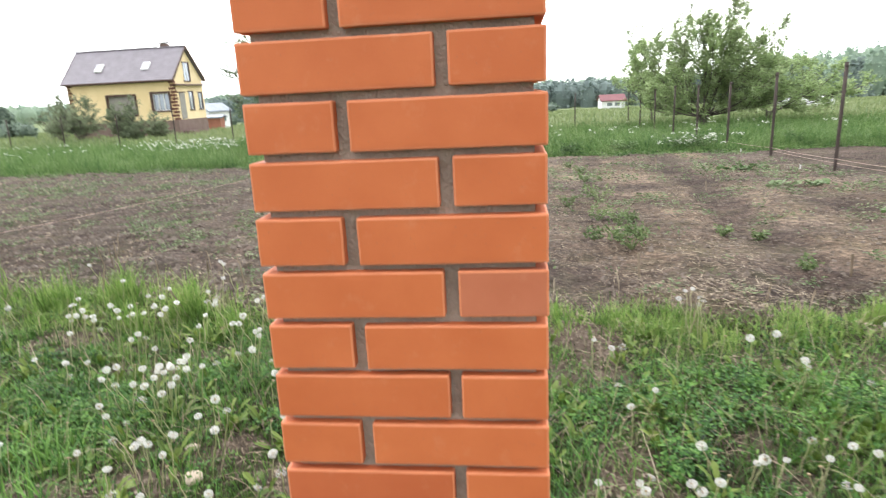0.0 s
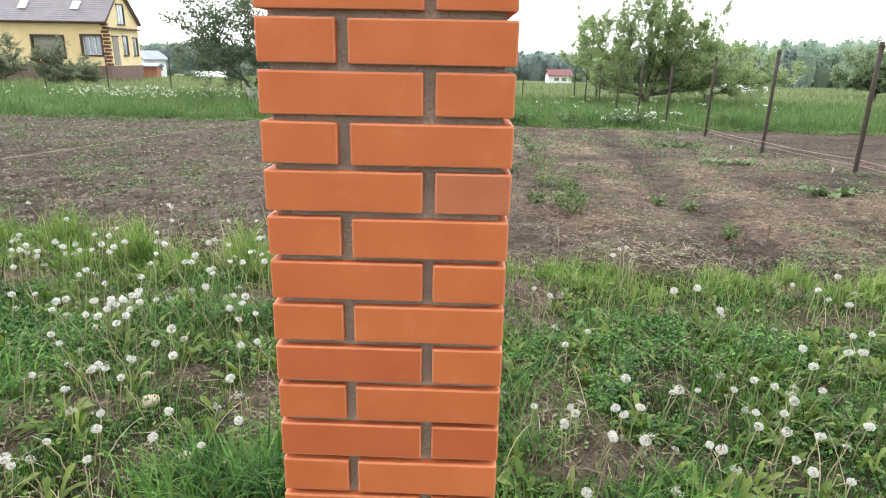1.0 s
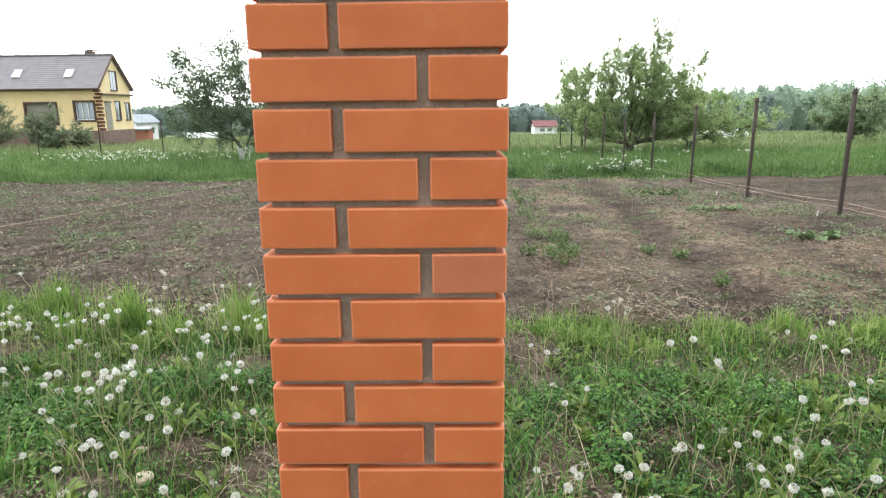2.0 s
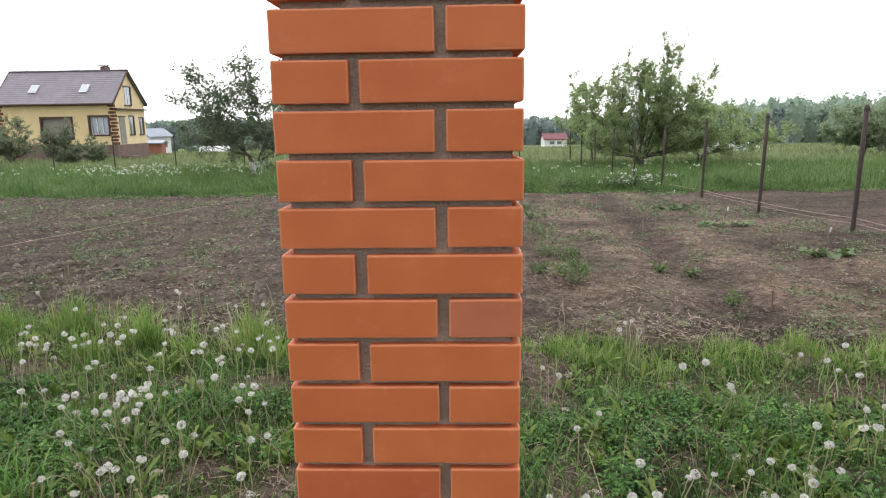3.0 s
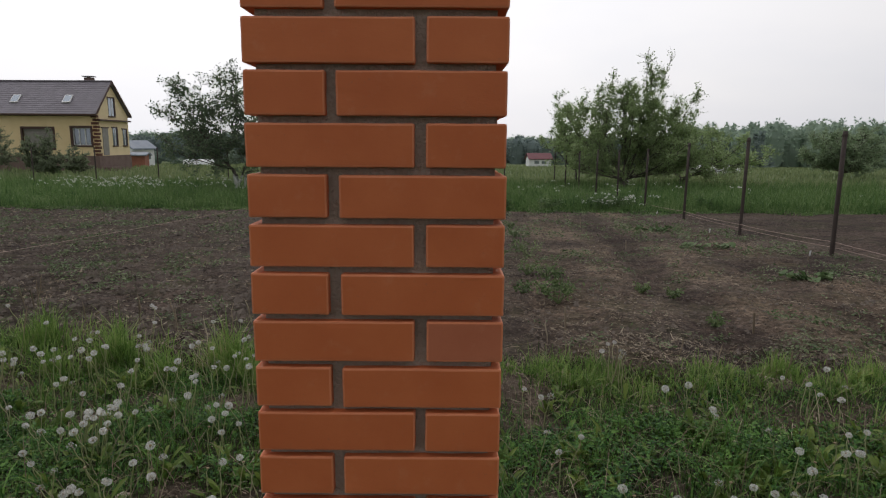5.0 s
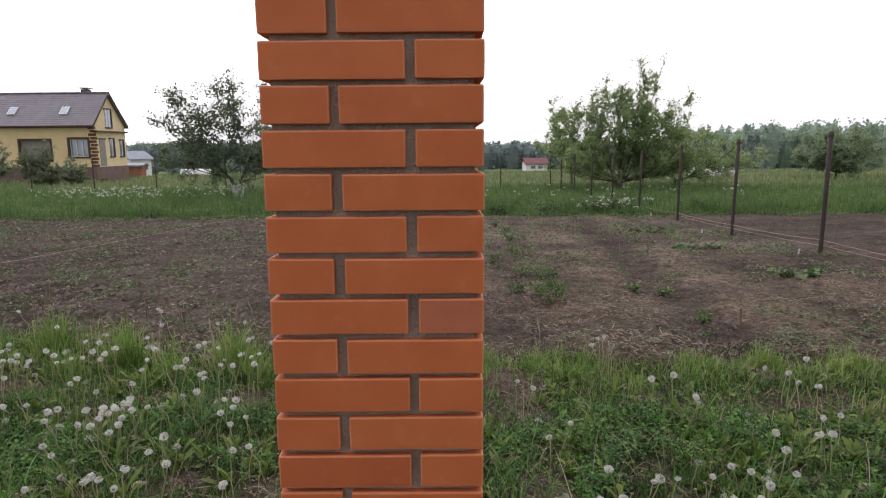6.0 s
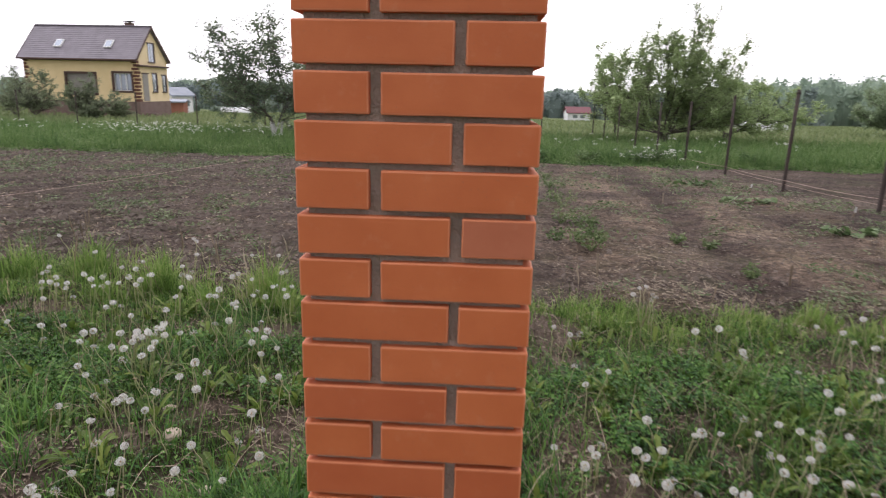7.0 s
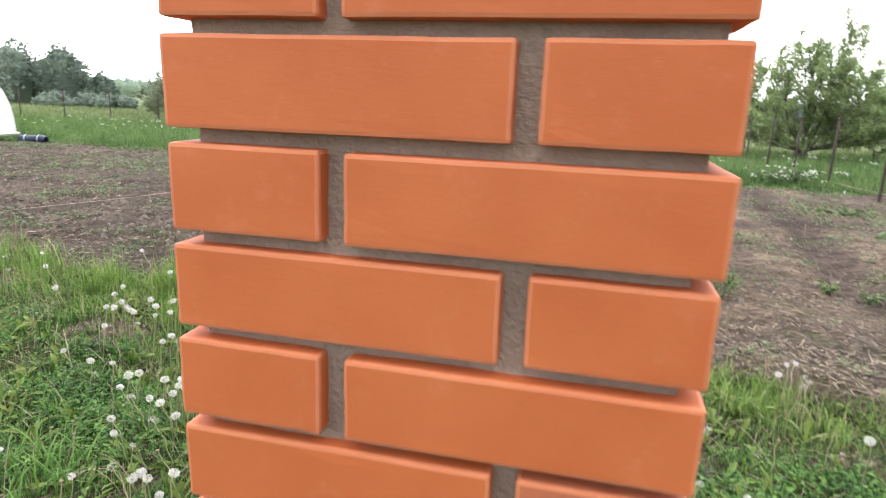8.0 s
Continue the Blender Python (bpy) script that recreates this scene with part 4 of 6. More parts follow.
small_house("outbuilding", "white outbuilding with pale grey-blue roof", -39.3, 79.0, 70, (3.4, 2.6), 2.3, 3.2, M_WHITE, M_BLUEROOF)
small_house("brick_shed", "small red brick shed beside a white outbuilding", -37.3, 75.5, 8, (1.9, 1.6), 1.5, 1.65, M_REDWALL, M_BLUEROOF, windows=0)
small_house("far_house", "white far-off cottage with maroon roof", 19.9, 135.0, 5, (4.7, 3.8), 1.8, 2.9, M_WHITE, M_REDROOF)
# ---- things further off ----


def row_tunnel(name, label, x, y, turn, length, radius):
    """A half-round film tunnel on hoops, open underneath."""
    root = tagged(new(name), label, "greenhouse")
    root.matrix_basis = pose(x, y, float(land(y)), 0, 0, turn)
    a = np.linspace(0, np.pi, 17)
    prof = np.stack([np.cos(a) * radius, np.sin(a) ** 0.8 * radius * 1.25], -1)
    n = max(3, int(length / 1.0))
    ys = np.linspace(0, length, n)
    v = np.array([(p[0] * (1 - 0.012 * (k % 2)), yy, p[1] * (1 - 0.012 * (k % 2))) for k, yy in enumerate(ys) for p in prof])
    i = (np.arange(n - 1)[:, None] * 17 + np.arange(16)[None]).ravel()
    q = np.stack([i, i + 1, i + 18, i + 17], -1)
    part_mesh("film", mesh_np("film", v, q, None, M_WHITE, True), root, "white film cover")
    for yy in (0.0, length):
        bm = bmesh.new()
        bm.faces.new([bm.verts.new((p[0] * 0.99, yy, p[1] * 0.99)) for p in prof])
        part("end_sheet", bm, M_WHITE, root)
    for yy in ys:
        pts = [(p[0] * 1.005, yy, p[1] * 1.005) for p in prof]
        hv, hq = tubes([(pts, np.full(17, 0.018))], 6)
        part_mesh("hoop", mesh_np("hoop", hv, hq, None, M_FRAME, True), root)
    bv, bq = tubes([([(radius, -0.1, 0.05), (radius, length + 0.1, 0.05)], [0.04, 0.04])], 8)
    part_mesh("base_pipe", mesh_np("base_pipe", bv, bq, None, M_FRAME, True), root)
    return root


row_tunnel("greenhouse_tunnel", "white film garden tunnel at the edge of the bed", -18.0, 9.6, 0, 5.2, 1.45)
row_tunnel("low_tunnel", "low white film tunnel beyond the cherry trees", 22.1, 55.3, -70, 4.8, 0.6)
row_tunnel("low_tunnel", "low white film tunnel lying in the far grass", -39.8, 95.0, -88, 4.2, 0.8)


def blue_bundle(x, y):
    root = tagged(new("tarp_roll"), "dark blue rolled tarpaulin lying by the tunnel", "tarpaulin")
    root.matrix_basis = pose(x, y, float(ground_z(x, y)) + 0.1, 0, 0, 6)
    rng = np.random.default_rng(2)
    pts = [(t, 0.02 * math.sin(5 * t), 0.02 * math.sin(9 * t)) for t in np.linspace(-0.4, 0.4, 12)]
    v, q = tubes([(pts, 0.1 + 0.025 * rng.random(12))], 9)
    part_mesh("roll", mesh_np("roll", v, q, None, M_BLUE, True), root)
    for t in (-0.2, 0.22):
        v, q = tubes([([(t - 0.015, 0, 0), (t + 0.015, 0, 0)], [0.135, 0.135])], 9)
        part_mesh("tie", mesh_np("tie", v, q, None, M_FRAME, True), root)


blue_bundle(-15.9, 14.75)


# ---- woods on the horizon ----
def woods(name, label, centres, rng, material, cone=False, leaf=0.9, count=150):
    pieces = []
    for cx, cy, h, w in centres:
        d = rng.normal(size=(count, 3))
        d /= np.linalg.norm(d, axis=1, keepdims=True)
        rad = rng.uniform(0.75, 1.0, count)[:, None]
        if cone:
            f = rng.uniform(0, 1, count)
            p = np.stack([np.cos(f * 900) * (1 - f) * w, np.sin(f * 900) * (1 - f) * w, f * h], -1) * rng.uniform(0.75, 1.05, (count, 1))
            p[:, 2] = f * h
        else:
            lump = 1 + 0.22 * np.sin(d[:, :1] * 5 + cx) * np.cos(d[:, 1:2] * 4 + cy)
            p = d * rad * lump * np.array([w, w, h * 0.52]) + np.array([0, 0, h * 0.5])
        p = p + np.array([cx, cy, float(land(cy))])
        pieces.append(leaves(rng, p, rng.uniform(0.7, 1.5, count) * leaf, 0.75))
        # inner mass behind the leaves
        a = np.linspace(0, 2 * np.pi, 8, endpoint=False)
        prof = [(0.7, 0.0), (0.86, 0.35), (0.78, 0.62), (0.45, 0.85), (0.05, 0.97)] if not cone else [(0.8, 0.0), (0.6, 0.3), (0.4, 0.55), (0.2, 0.8), (0.02, 0.97)]
        rings = np.array([[(cx + np.cos(t) * w * r, cy + np.sin(t) * w * r, float(land(cy)) + h * z) for t in a] for r, z in prof])
        k = (np.arange(4)[:, None] * 8 + np.arange(8)[None])
        k2 = (np.arange(4)[:, None] * 8 + (np.arange(8)[None] + 1) % 8)
        pieces.append((rings.reshape(-1, 3), np.stack([k, k2, k2 + 8, k + 8], -1).reshape(-1, 4)))
    v, q, t = joined(pieces)
    stuff(name, (v, q, t), material, label, "trees")


wood_rng = np.random.default_rng(40)


def belt(slope0, slope1, y0, y1, n, h0, h1, w0, w1):
    out = []
    for k in range(n):
        s = slope0 + (slope1 - slope0) * (k + wood_rng.uniform(-0.4, 0.4)) / n
        y = wood_rng.uniform(y0, y1)
        out.append((s * y, y, wood_rng.uniform(h0, h1), wood_rng.uniform(w0, w1)))
    return out


woods("far_woods", "wooded ridge along the far horizon, hazed bluish", belt(-1.6, 0.75, 300, 400, 330, 8.5, 11.0, 2.8, 5.2), wood_rng, M_WOODS_HAZED, leaf=1.1, count=130)
woods("field_woods", "green deciduous wood at the field edge", [(cx, cy, h * (0.96 + 0.12 * (cx / cy - 0.4)), w) for cx, cy, h, w in belt(0.36, 1.2, 158, 196, 190, 9.0, 12.6, 1.9, 3.6)], wood_rng, M_WOODS_HAZED, leaf=0.8, count=280)
woods("edge_woods", "dusky wood closing the far side of the field", belt(-0.72, 0.4, 172, 205, 150, 6.6, 8.2, 2.0, 3.8), wood_rng, M_CONIFER_HAZED, leaf=0.8, count=220)
woods("spruce_group", "dark spruces before the deciduous wood", belt(0.4, 0.52, 150, 172, 7, 7.0, 9.5, 1.3, 2.0), wood_rng, M_CONIFER_HAZED, True, 0.8, 170)
woods("dark_spruces", "dark low spruces at the field edge", [(71.5, 150, 7.0, 1.8), (74.0, 151, 6.2, 1.7), (76.5, 150, 5.0, 1.5)], wood_rng, M_CONIFER_HAZED, True, 0.7, 200)
woods("old_trees", "rounded dark green trees beyond the bed", [(-79, 72, 8.0, 4.2), (-86, 74, 7.8, 3.0), (-92, 76, 9.2, 4.2), (-72.5, 74, 7.8, 3.4), (-101, 78, 10.0, 4.6), (-68, 76, 4.2, 2.0),
                                                              (-110, 82, 9.5, 4.0), (-78, 62, 3.4, 2.2), (-69, 60, 3.6, 1.9)], wood_rng, M_OLDTREE_HAZED, leaf=0.5, count=1500)
woods("hedge_bushes", "low bushes at the meadow edge", belt(-1.35, -0.82, 60, 80, 20, 0.9, 2.0, 1.0, 1.8) + belt(-0.5, 0.1, 110, 130, 16, 1.2, 3.2, 1.6, 3.0),
      wood_rng, M_OLDTREE_HAZED, leaf=0.35, count=320)


# ---- grass and plants ----
def scatter(rng, n, x0, x1, y0, y1):
    x, y = rng.uniform(x0, x1, n), rng.uniform(y0, y1, n)
    return x, y


def on_ground(x, y):
    return np.stack([x, y, ground_z(x, y)], -1)


def clear_of_pillar(x, y, margin=0.0):
    return np.maximum(np.abs(x), np.abs(y - HALF)) > HALF + margin


CLUMPS = ((-0.52, 0.66, 0.09, 260, 0.3), (-0.66, 0.56, 0.08, 200, 0.26), (-0.36, 0.62, 0.06, 140, 0.3), (-0.42, 0.95, 0.06, 90, 0.26), (-0.3, 0.3, 0.05, 80, 0.24),
          (0.33, 0.5, 0.05, 90, 0.26), (0.36, 0.95, 0.05, 70, 0.24), (0.8, 0.62, 0.09, 160, 0.24), (-1.75, 1.25, 0.14, 120, 0.3), (-1.62, 0.9, 0.1, 110, 0.26),
          (2.0, 1.0, 0.12, 110, 0.22), (-0.75, 0.75, 0.1, 150, 0.24), (0.45, 1.3, 0.1, 70, 0.24))
# tall tufts: middle, reach, blades, height
TUFTS = ((-2.02, 2.9, 0.1, 260, 0.4), (-1.27, 2.86, 0.1, 270, 0.43), (-2.66, 3.2, 0.12, 200, 0.36), (-1.08, 2.68, 0.08, 120, 0.3), (-2.3, 2.75, 0.09, 90, 0.25), (-1.62, 2.75, 0.09, 90, 0.22),
         (-3.1, 3.1, 0.13, 170, 0.33), (-3.75, 3.2, 0.14, 150, 0.33), (-4.3, 3.3, 0.15, 150, 0.33), (-0.75, 2.75, 0.08, 110, 0.28), (-0.4, 2.8, 0.1, 90, 0.22), (2.2, 2.82, 0.1, 230, 0.25),
         (1.75, 2.75, 0.14, 120, 0.15), (2.7, 2.72, 0.14, 150, 0.18), (0.75, 2.8, 0.13, 130, 0.14), (1.15, 2.72, 0.13, 110, 0.12), (3.2, 2.65, 0.2, 150, 0.18), (0.42, 2.85, 0.12, 100, 0.13))
# spreading weeds: middle, reach along and across
WEED_BEDS = ((-2.1, 1.85, 0.45, 0.22), (-1.2, 1.98, 0.45, 0.14), (-2.5, 2.2, 0.35, 0.2), (-0.7, 1.9, 0.22, 0.16), (-1.75, 1.6, 0.3, 0.16), (-3.2, 2.0, 0.6, 0.4), (0.6, 1.75, 0.3, 0.2),
             (1.25, 1.95, 0.35, 0.14), (1.1, 1.65, 0.35, 0.2), (1.6, 1.75, 0.3, 0.18), (2.1, 1.75, 0.35, 0.25), (2.7, 1.8, 0.4, 0.35), (0.75, 1.4, 0.25, 0.16), (1.55, 1.15, 0.25, 0.15),
             (-1.5, 0.95, 0.25, 0.14), (-2.1, 1.2, 0.3, 0.2), (0.9, 1.1, 0.2, 0.12), (-0.8, 1.55, 0.2, 0.1), (2.2, 1.2, 0.3, 0.2))


def weed_cover(x, y):
    """How thick the broad-leaved weeds stand, 0 to 1."""
    c = np.zeros_like(x)
    for cx, cy, rx, ry in WEED_BEDS:
        c = np.maximum(c, np.exp(-((x - cx) / rx) ** 2 - ((y - cy) / ry) ** 2))
    rag = value_noise(x + 20, y + 60, 31, 0.22) * 0.6 + value_noise(x + 20, y + 60, 32, 0.08) * 0.4
    return np.clip(c * 1.2 + (rag - 0.5) * 1.1, 0, 1)


def fresh_band(x, y):
    """1 on the pale grass along the bed edge, 0 on the weedy turf nearer the pillar."""
    return np.clip((y - (2.52 - 0.1 * np.clip(x, -1, 1)) + 0.3 * (value_noise(x + 15, y + 5, 37, 0.4) - 0.5)) / 0.15, 0, 1)


def spread_leaves(rng, pts, heading, rise, lengths, ratio, fold=0.25):
    """Leaves held outwards, each folded along its midrib, their upper sides to the sky."""
    n = len(pts)
    d = np.stack([np.cos(heading) * np.cos(rise), np.sin(heading) * np.cos(rise), np.sin(rise)], -1)
    s = np.stack([-np.sin(heading), np.cos(heading), rng.normal(size=n) * 0.35], -1)
    s /= np.linalg.norm(s, axis=1, keepdims=True)
    up = np.cross(d, s)
    size = lengths[:, None]
    wide = size * ratio / 2
    v = np.stack([pts, pts + d * size * 0.45 + s * wide + up * wide * fold, pts + d * size - up * size * 0.12, pts + d * size * 0.45 - s * wide + up * wide * fold, pts + d * size * 0.5], 1)
    i = np.arange(n)[:, None, None] * 5
    return v.reshape(-1, 3), (i + np.array([[[0, 4, 2, 1], [0, 3, 2, 4]]])).reshape(-1, 4)


def weed_mounds(rng, cx, cy, reach, tall, per, lo, hi):
    """Leaf places over low domes: points, headings and rises."""
    n = len(cx)
    a, f = rng.uniform(0, 6.283, (n, per)), np.sqrt(rng.random((n, per)))
    x, y = cx[:, None] + np.cos(a) * f * reach[:, None], cy[:, None] + np.sin(a) * f * reach[:, None]
    h = tall[:, None] * (1 - 0.75 * f ** 2) * (0.35 + 0.65 * rng.random((n, per)) ** 0.5)
    x, y, h, a, f = x.ravel(), y.ravel(), h.ravel(), a.ravel(), f.ravel()
    ok = clear_of_pillar(x, y, 0.02)
    x, y, h, a, f = x[ok], y[ok], h[ok], a[ok], f[ok]
    p = on_ground(x, y) + np.stack([0 * x, 0 * x, h], -1)
    return spread_leaves(rng, p, a + rng.normal(size=len(x)) * 0.9, 0.55 - 0.6 * f + rng.normal(size=len(x)) * 0.35, rng.uniform(lo, hi, len(x)), rng.uniform(0.38, 0.62, len(x))[:, None])


def lawn():
    rng = np.random.default_rng(11)
    # short turf
    x, y = scatter(rng, 230000, -4.7, 4.3, 0.1, 3.6)
    band = fresh_band(x, y)
    keep = (y < lawn_edge(x) + 0.1 * rng.normal(size=len(x))) & (rng.random(len(x)) > bare(x, y) * 0.85) & (rng.random(len(x)) > 0.2 * (1 - band)) & clear_of_pillar(x, y)
    x, y, band = x[keep], y[keep], band[keep]
    tuft = value_noise(x + 40, y + 40, 23, 0.3) * 0.6 + value_noise(x + 40, y + 40, 24, 0.11) * 0.4
    h = rng.uniform(0.012, 0.05, len(x)) * (0.5 + tuft) + rng.uniform(0, 0.1, len(x)) * np.clip((tuft - 0.5) / 0.25, 0, 1) * (0.5 + band)
    lump = value_noise(x + 40, y + 40, 26, 0.16) * 0.6 + value_noise(x + 40, y + 40, 27, 0.06) * 0.4
    h = h * (1 - band + band * np.clip(2.6 * lump - 0.55, 0.2, 1.6)) * np.where((x < -0.3) & (band > 0.5), 0.6, 1.0)
    w = rng.uniform(0.002, 0.0056, len(x))
    pale = rng.random(len(x)) < band * 0.75
    p = on_ground(x, y)
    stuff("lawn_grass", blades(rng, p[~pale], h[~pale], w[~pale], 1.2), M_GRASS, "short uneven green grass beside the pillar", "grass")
    stuff("edge_grass", blades(rng, p[pale], h[pale] * rng.uniform(0.5, 1.3, int(pale.sum())), w[pale] * 1.1, 1.5), M_LUSH, "pale fresh grass along the edge of the bed", "grass")
    # small leaves all through the turf
    x, y = scatter(rng, 95000, -4.7, 4.3, 0.1, 3.3)
    thick = value_noise(x + 20, y + 60, 33, 0.3) * 0.55 + value_noise(x + 20, y + 60, 34, 0.1) * 0.45
    keep = (y < lawn_edge(x) - 0.1) & (thick > 0.36 + 0.2 * rng.random(len(x)) + 0.06 * fresh_band(x, y)) & (rng.random(len(x)) > bare(x, y) * 0.93) & clear_of_pillar(x, y, 0.01)
    x, y = x[keep], y[keep]
    p = on_ground(x, y) + np.stack([0 * x, 0 * x, rng.random(len(x)) ** 1.5 * 0.05], -1)
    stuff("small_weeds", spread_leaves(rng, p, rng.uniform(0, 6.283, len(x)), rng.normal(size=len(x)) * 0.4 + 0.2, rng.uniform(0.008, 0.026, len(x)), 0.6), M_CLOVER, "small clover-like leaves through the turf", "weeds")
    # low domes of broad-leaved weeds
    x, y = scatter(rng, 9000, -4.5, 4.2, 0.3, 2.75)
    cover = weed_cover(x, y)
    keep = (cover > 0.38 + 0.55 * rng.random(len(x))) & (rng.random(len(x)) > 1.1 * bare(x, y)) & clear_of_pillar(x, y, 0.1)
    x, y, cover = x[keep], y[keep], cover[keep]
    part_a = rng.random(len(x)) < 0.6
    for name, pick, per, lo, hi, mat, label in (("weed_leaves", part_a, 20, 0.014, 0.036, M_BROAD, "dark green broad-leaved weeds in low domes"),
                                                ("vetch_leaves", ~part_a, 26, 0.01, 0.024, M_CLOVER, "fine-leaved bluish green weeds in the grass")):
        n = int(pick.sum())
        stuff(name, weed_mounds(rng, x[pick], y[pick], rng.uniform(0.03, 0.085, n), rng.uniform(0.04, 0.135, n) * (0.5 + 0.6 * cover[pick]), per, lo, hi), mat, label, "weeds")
    # upright dock and plantain leaves
    cx, cy = scatter(rng, 260, -4.3, 4.0, 0.4, 2.3)
    keep = clear_of_pillar(cx, cy, 0.12) & (rng.random(len(cx)) > bare(cx, cy)) & (value_noise(cx + 7, cy + 9, 38, 0.5) > 0.42)
    cx, cy = cx[keep], cy[keep]
    m = 7
    px, py = np.repeat(cx, m) + rng.normal(size=len(cx) * m) * 0.015, np.repeat(cy, m) + rng.normal(size=len(cx) * m) * 0.015
    n = len(px)
    stuff("dock_leaves", strap_leaves(rng, on_ground(px, py), rng.uniform(0, 6.283, n), rng.uniform(0.05, 0.13, n), rng.uniform(0.018, 0.034, n), rng.uniform(0.5, 1.4, n), rng.uniform(0.2, 1.3, n), (0.12, 0.5, 0.95, 1.0, 0.75, 0.08), 0.3), M_DANDLEAF, "upright yellow-green dock and plantain leaves", "weeds")
    # long thin arching blades
    x, y = scatter(rng, 28000, -4.7, 4.3, 0.3, 3.4)
    keep = (y < lawn_edge(x)) & (value_noise(x + 10, y + 10, 35, 0.4) > 0.33 + 0.3 * rng.random(len(x))) & (rng.random(len(x)) > 0.85 * bare(x, y)) & clear_of_pillar(x, y, 0.05)
    x, y = x[keep], y[keep]
    near = fresh_band(x, y) < 0.5
    for name, pick, mat, label in (("long_blades", near, M_BROAD, "long thin dark grass blades bending over"), ("edge_blades", ~near, M_LUSH, "long pale grass blades at the bed edge")):
        n = int(pick.sum())
        stuff(name, strap_leaves(rng, on_ground(x[pick], y[pick]), rng.uniform(0, 6.283, n), rng.uniform(0.07, 0.26, n) * rng.uniform(0.5, 1, n), rng.uniform(0.0028, 0.006, n), rng.uniform(0.8, 1.5, n), rng.uniform(0.3, 2.6, n), (0.8, 1.0, 0.9, 0.7, 0.45, 0.1), 0.3), mat, label, "grass")
    # dry stalks arching through the green
    x, y = scatter(rng, 3800, -4.5, 4.2, 0.4, 3.3)
    keep = (y < lawn_edge(x)) & clear_of_pillar(x, y, 0.08)
    x, y = x[keep], y[keep]
    stuff("dry_stalks", strap_leaves(rng, on_ground(x, y), rng.uniform(0, 6.283, len(x)), rng.uniform(0.08, 0.3, len(x)), rng.uniform(0.002, 0.0042, len(x)), rng.uniform(0.3, 1.45, len(x)), rng.uniform(0.3, 2.4, len(x)), (0.9, 1.0, 0.9, 0.8, 0.6, 0.3), 0.2), M_STRAW, "pale dry stalks bending through the grass", "straw")
    # taller tufts along the bed edge
    pts, hs = [], []
    for cx, cy, r, n, tall in TUFTS:
        px, py = cx + rng.normal(size=n * 2) * r, cy + rng.normal(size=n * 2) * r * 0.55
        pts.append(on_ground(px, py))
        hs.append(rng.uniform(0.2, 1.08, n * 2) * tall * (0.72 if cx > 0.2 else 0.95) * np.exp(-((px - cx) / (1.3 * r)) ** 2) + 0.02)
    for k in range(44):
        n = int(rng.integers(15, 45))
        a = rng.uniform(-4.6, 4.3)
        c = float(lawn_edge(np.array(a))) - rng.uniform(-0.05, 0.6)
        px, py = a + rng.normal(size=n) * 0.06, c + rng.normal(size=n) * 0.05
        pts.append(on_ground(px, py))
        hs.append(rng.uniform(0.06, 0.2, n) * (1.2 if a < 0 else 0.75) * rng.uniform(0.6, 1.1))
    pts, hs = np.concatenate(pts), np.concatenate(hs)
    stuff("tall_tufts", blades(rng, pts, hs, rng.uniform(0.0032, 0.008, len(pts)), 1.15), M_LUSH, "taller bright green grass tufts at the bed edge", "grass")
    # big arching clumps by the pillar and in the near turf
    feet, long_by = [], []
    for a, c, r, n, ln in CLUMPS:
        px, py = a + rng.normal(size=n) * r, c + rng.normal(size=n) * r * 0.8
        ok = clear_of_pillar(px, py, 0.01)
        feet.append(on_ground(px[ok], py[ok]))
        long_by.append(rng.uniform(0.45, 1.0, int(ok.sum())) * ln)
    feet, long_by = np.concatenate(feet), np.concatenate(long_by)
    n = len(feet)
    stuff("grass_clumps", strap_leaves(rng, feet, rng.uniform(0, 6.283, n), long_by, rng.uniform(0.0035, 0.0075, n), rng.uniform(0.9, 1.5, n), rng.uniform(0.4, 2.4, n), (0.8, 1.0, 0.95, 0.75, 0.5, 0.1), 0.3), M_BROAD, "dense clumps of long dark green arching grass", "grass")
    # dandelion rosettes
    cx, cy = scatter(rng, 520, -4.5, 4.2, 0.35, 3.0)
    keep = clear_of_pillar(cx, cy, 0.12) & (rng.random(len(cx)) > 0.8 * bare(cx, cy)) & (cy < lawn_edge(cx) - 0.1)
    cx, cy = cx[keep], cy[keep]
    m = 9
    px, py = np.repeat(cx, m) + rng.normal(size=len(cx) * m) * 0.02, np.repeat(cy, m) + rng.normal(size=len(cx) * m) * 0.02
    stuff("rosette_leaves", strap_leaves(rng, on_ground(px, py), rng.uniform(0, 6.283, len(px)), rng.uniform(0.05, 0.145, len(px)), rng.uniform(0.012, 0.034, len(px)), rng.uniform(0.35, 1.35, len(px)), rng.uniform(0.2, 1.5, len(px)), (0.2, 0.35, 0.28, 0.62, 0.45, 0.9, 0.72, 1.0, 0.7, 0.08), 0.35), M_DANDLEAF, "toothed green dandelion leaf rosettes in the grass", "weeds")
    # dry straw and litter lying about
    x, y = scatter(rng, 11000, -4.7, 4.3, 0.3, 3.5)
    keep = (rng.random(len(x)) < 0.25 + bare(x, y)) & clear_of_pillar(x, y, 0.06)
    p = on_ground(x[keep], y[keep]) + np.array([0, 0, 0.012])
    stuff("dry_straw", leaves(rng, p, rng.uniform(0.02, 0.13, len(p)), 0.04, 0.0, 0.8), M_STRAW, "dry straw lying in the thin grass", "straw")
    x, y = scatter(rng, 60000, -4.7, 4.3, 0.3, 3.5)
    keep = (rng.random(len(x)) < 0.12 + 0.8 * bare(x, y)) & clear_of_pillar(x, y, 0.02)
    p = on_ground(x[keep], y[keep]) + np.array([0, 0, 0.006])
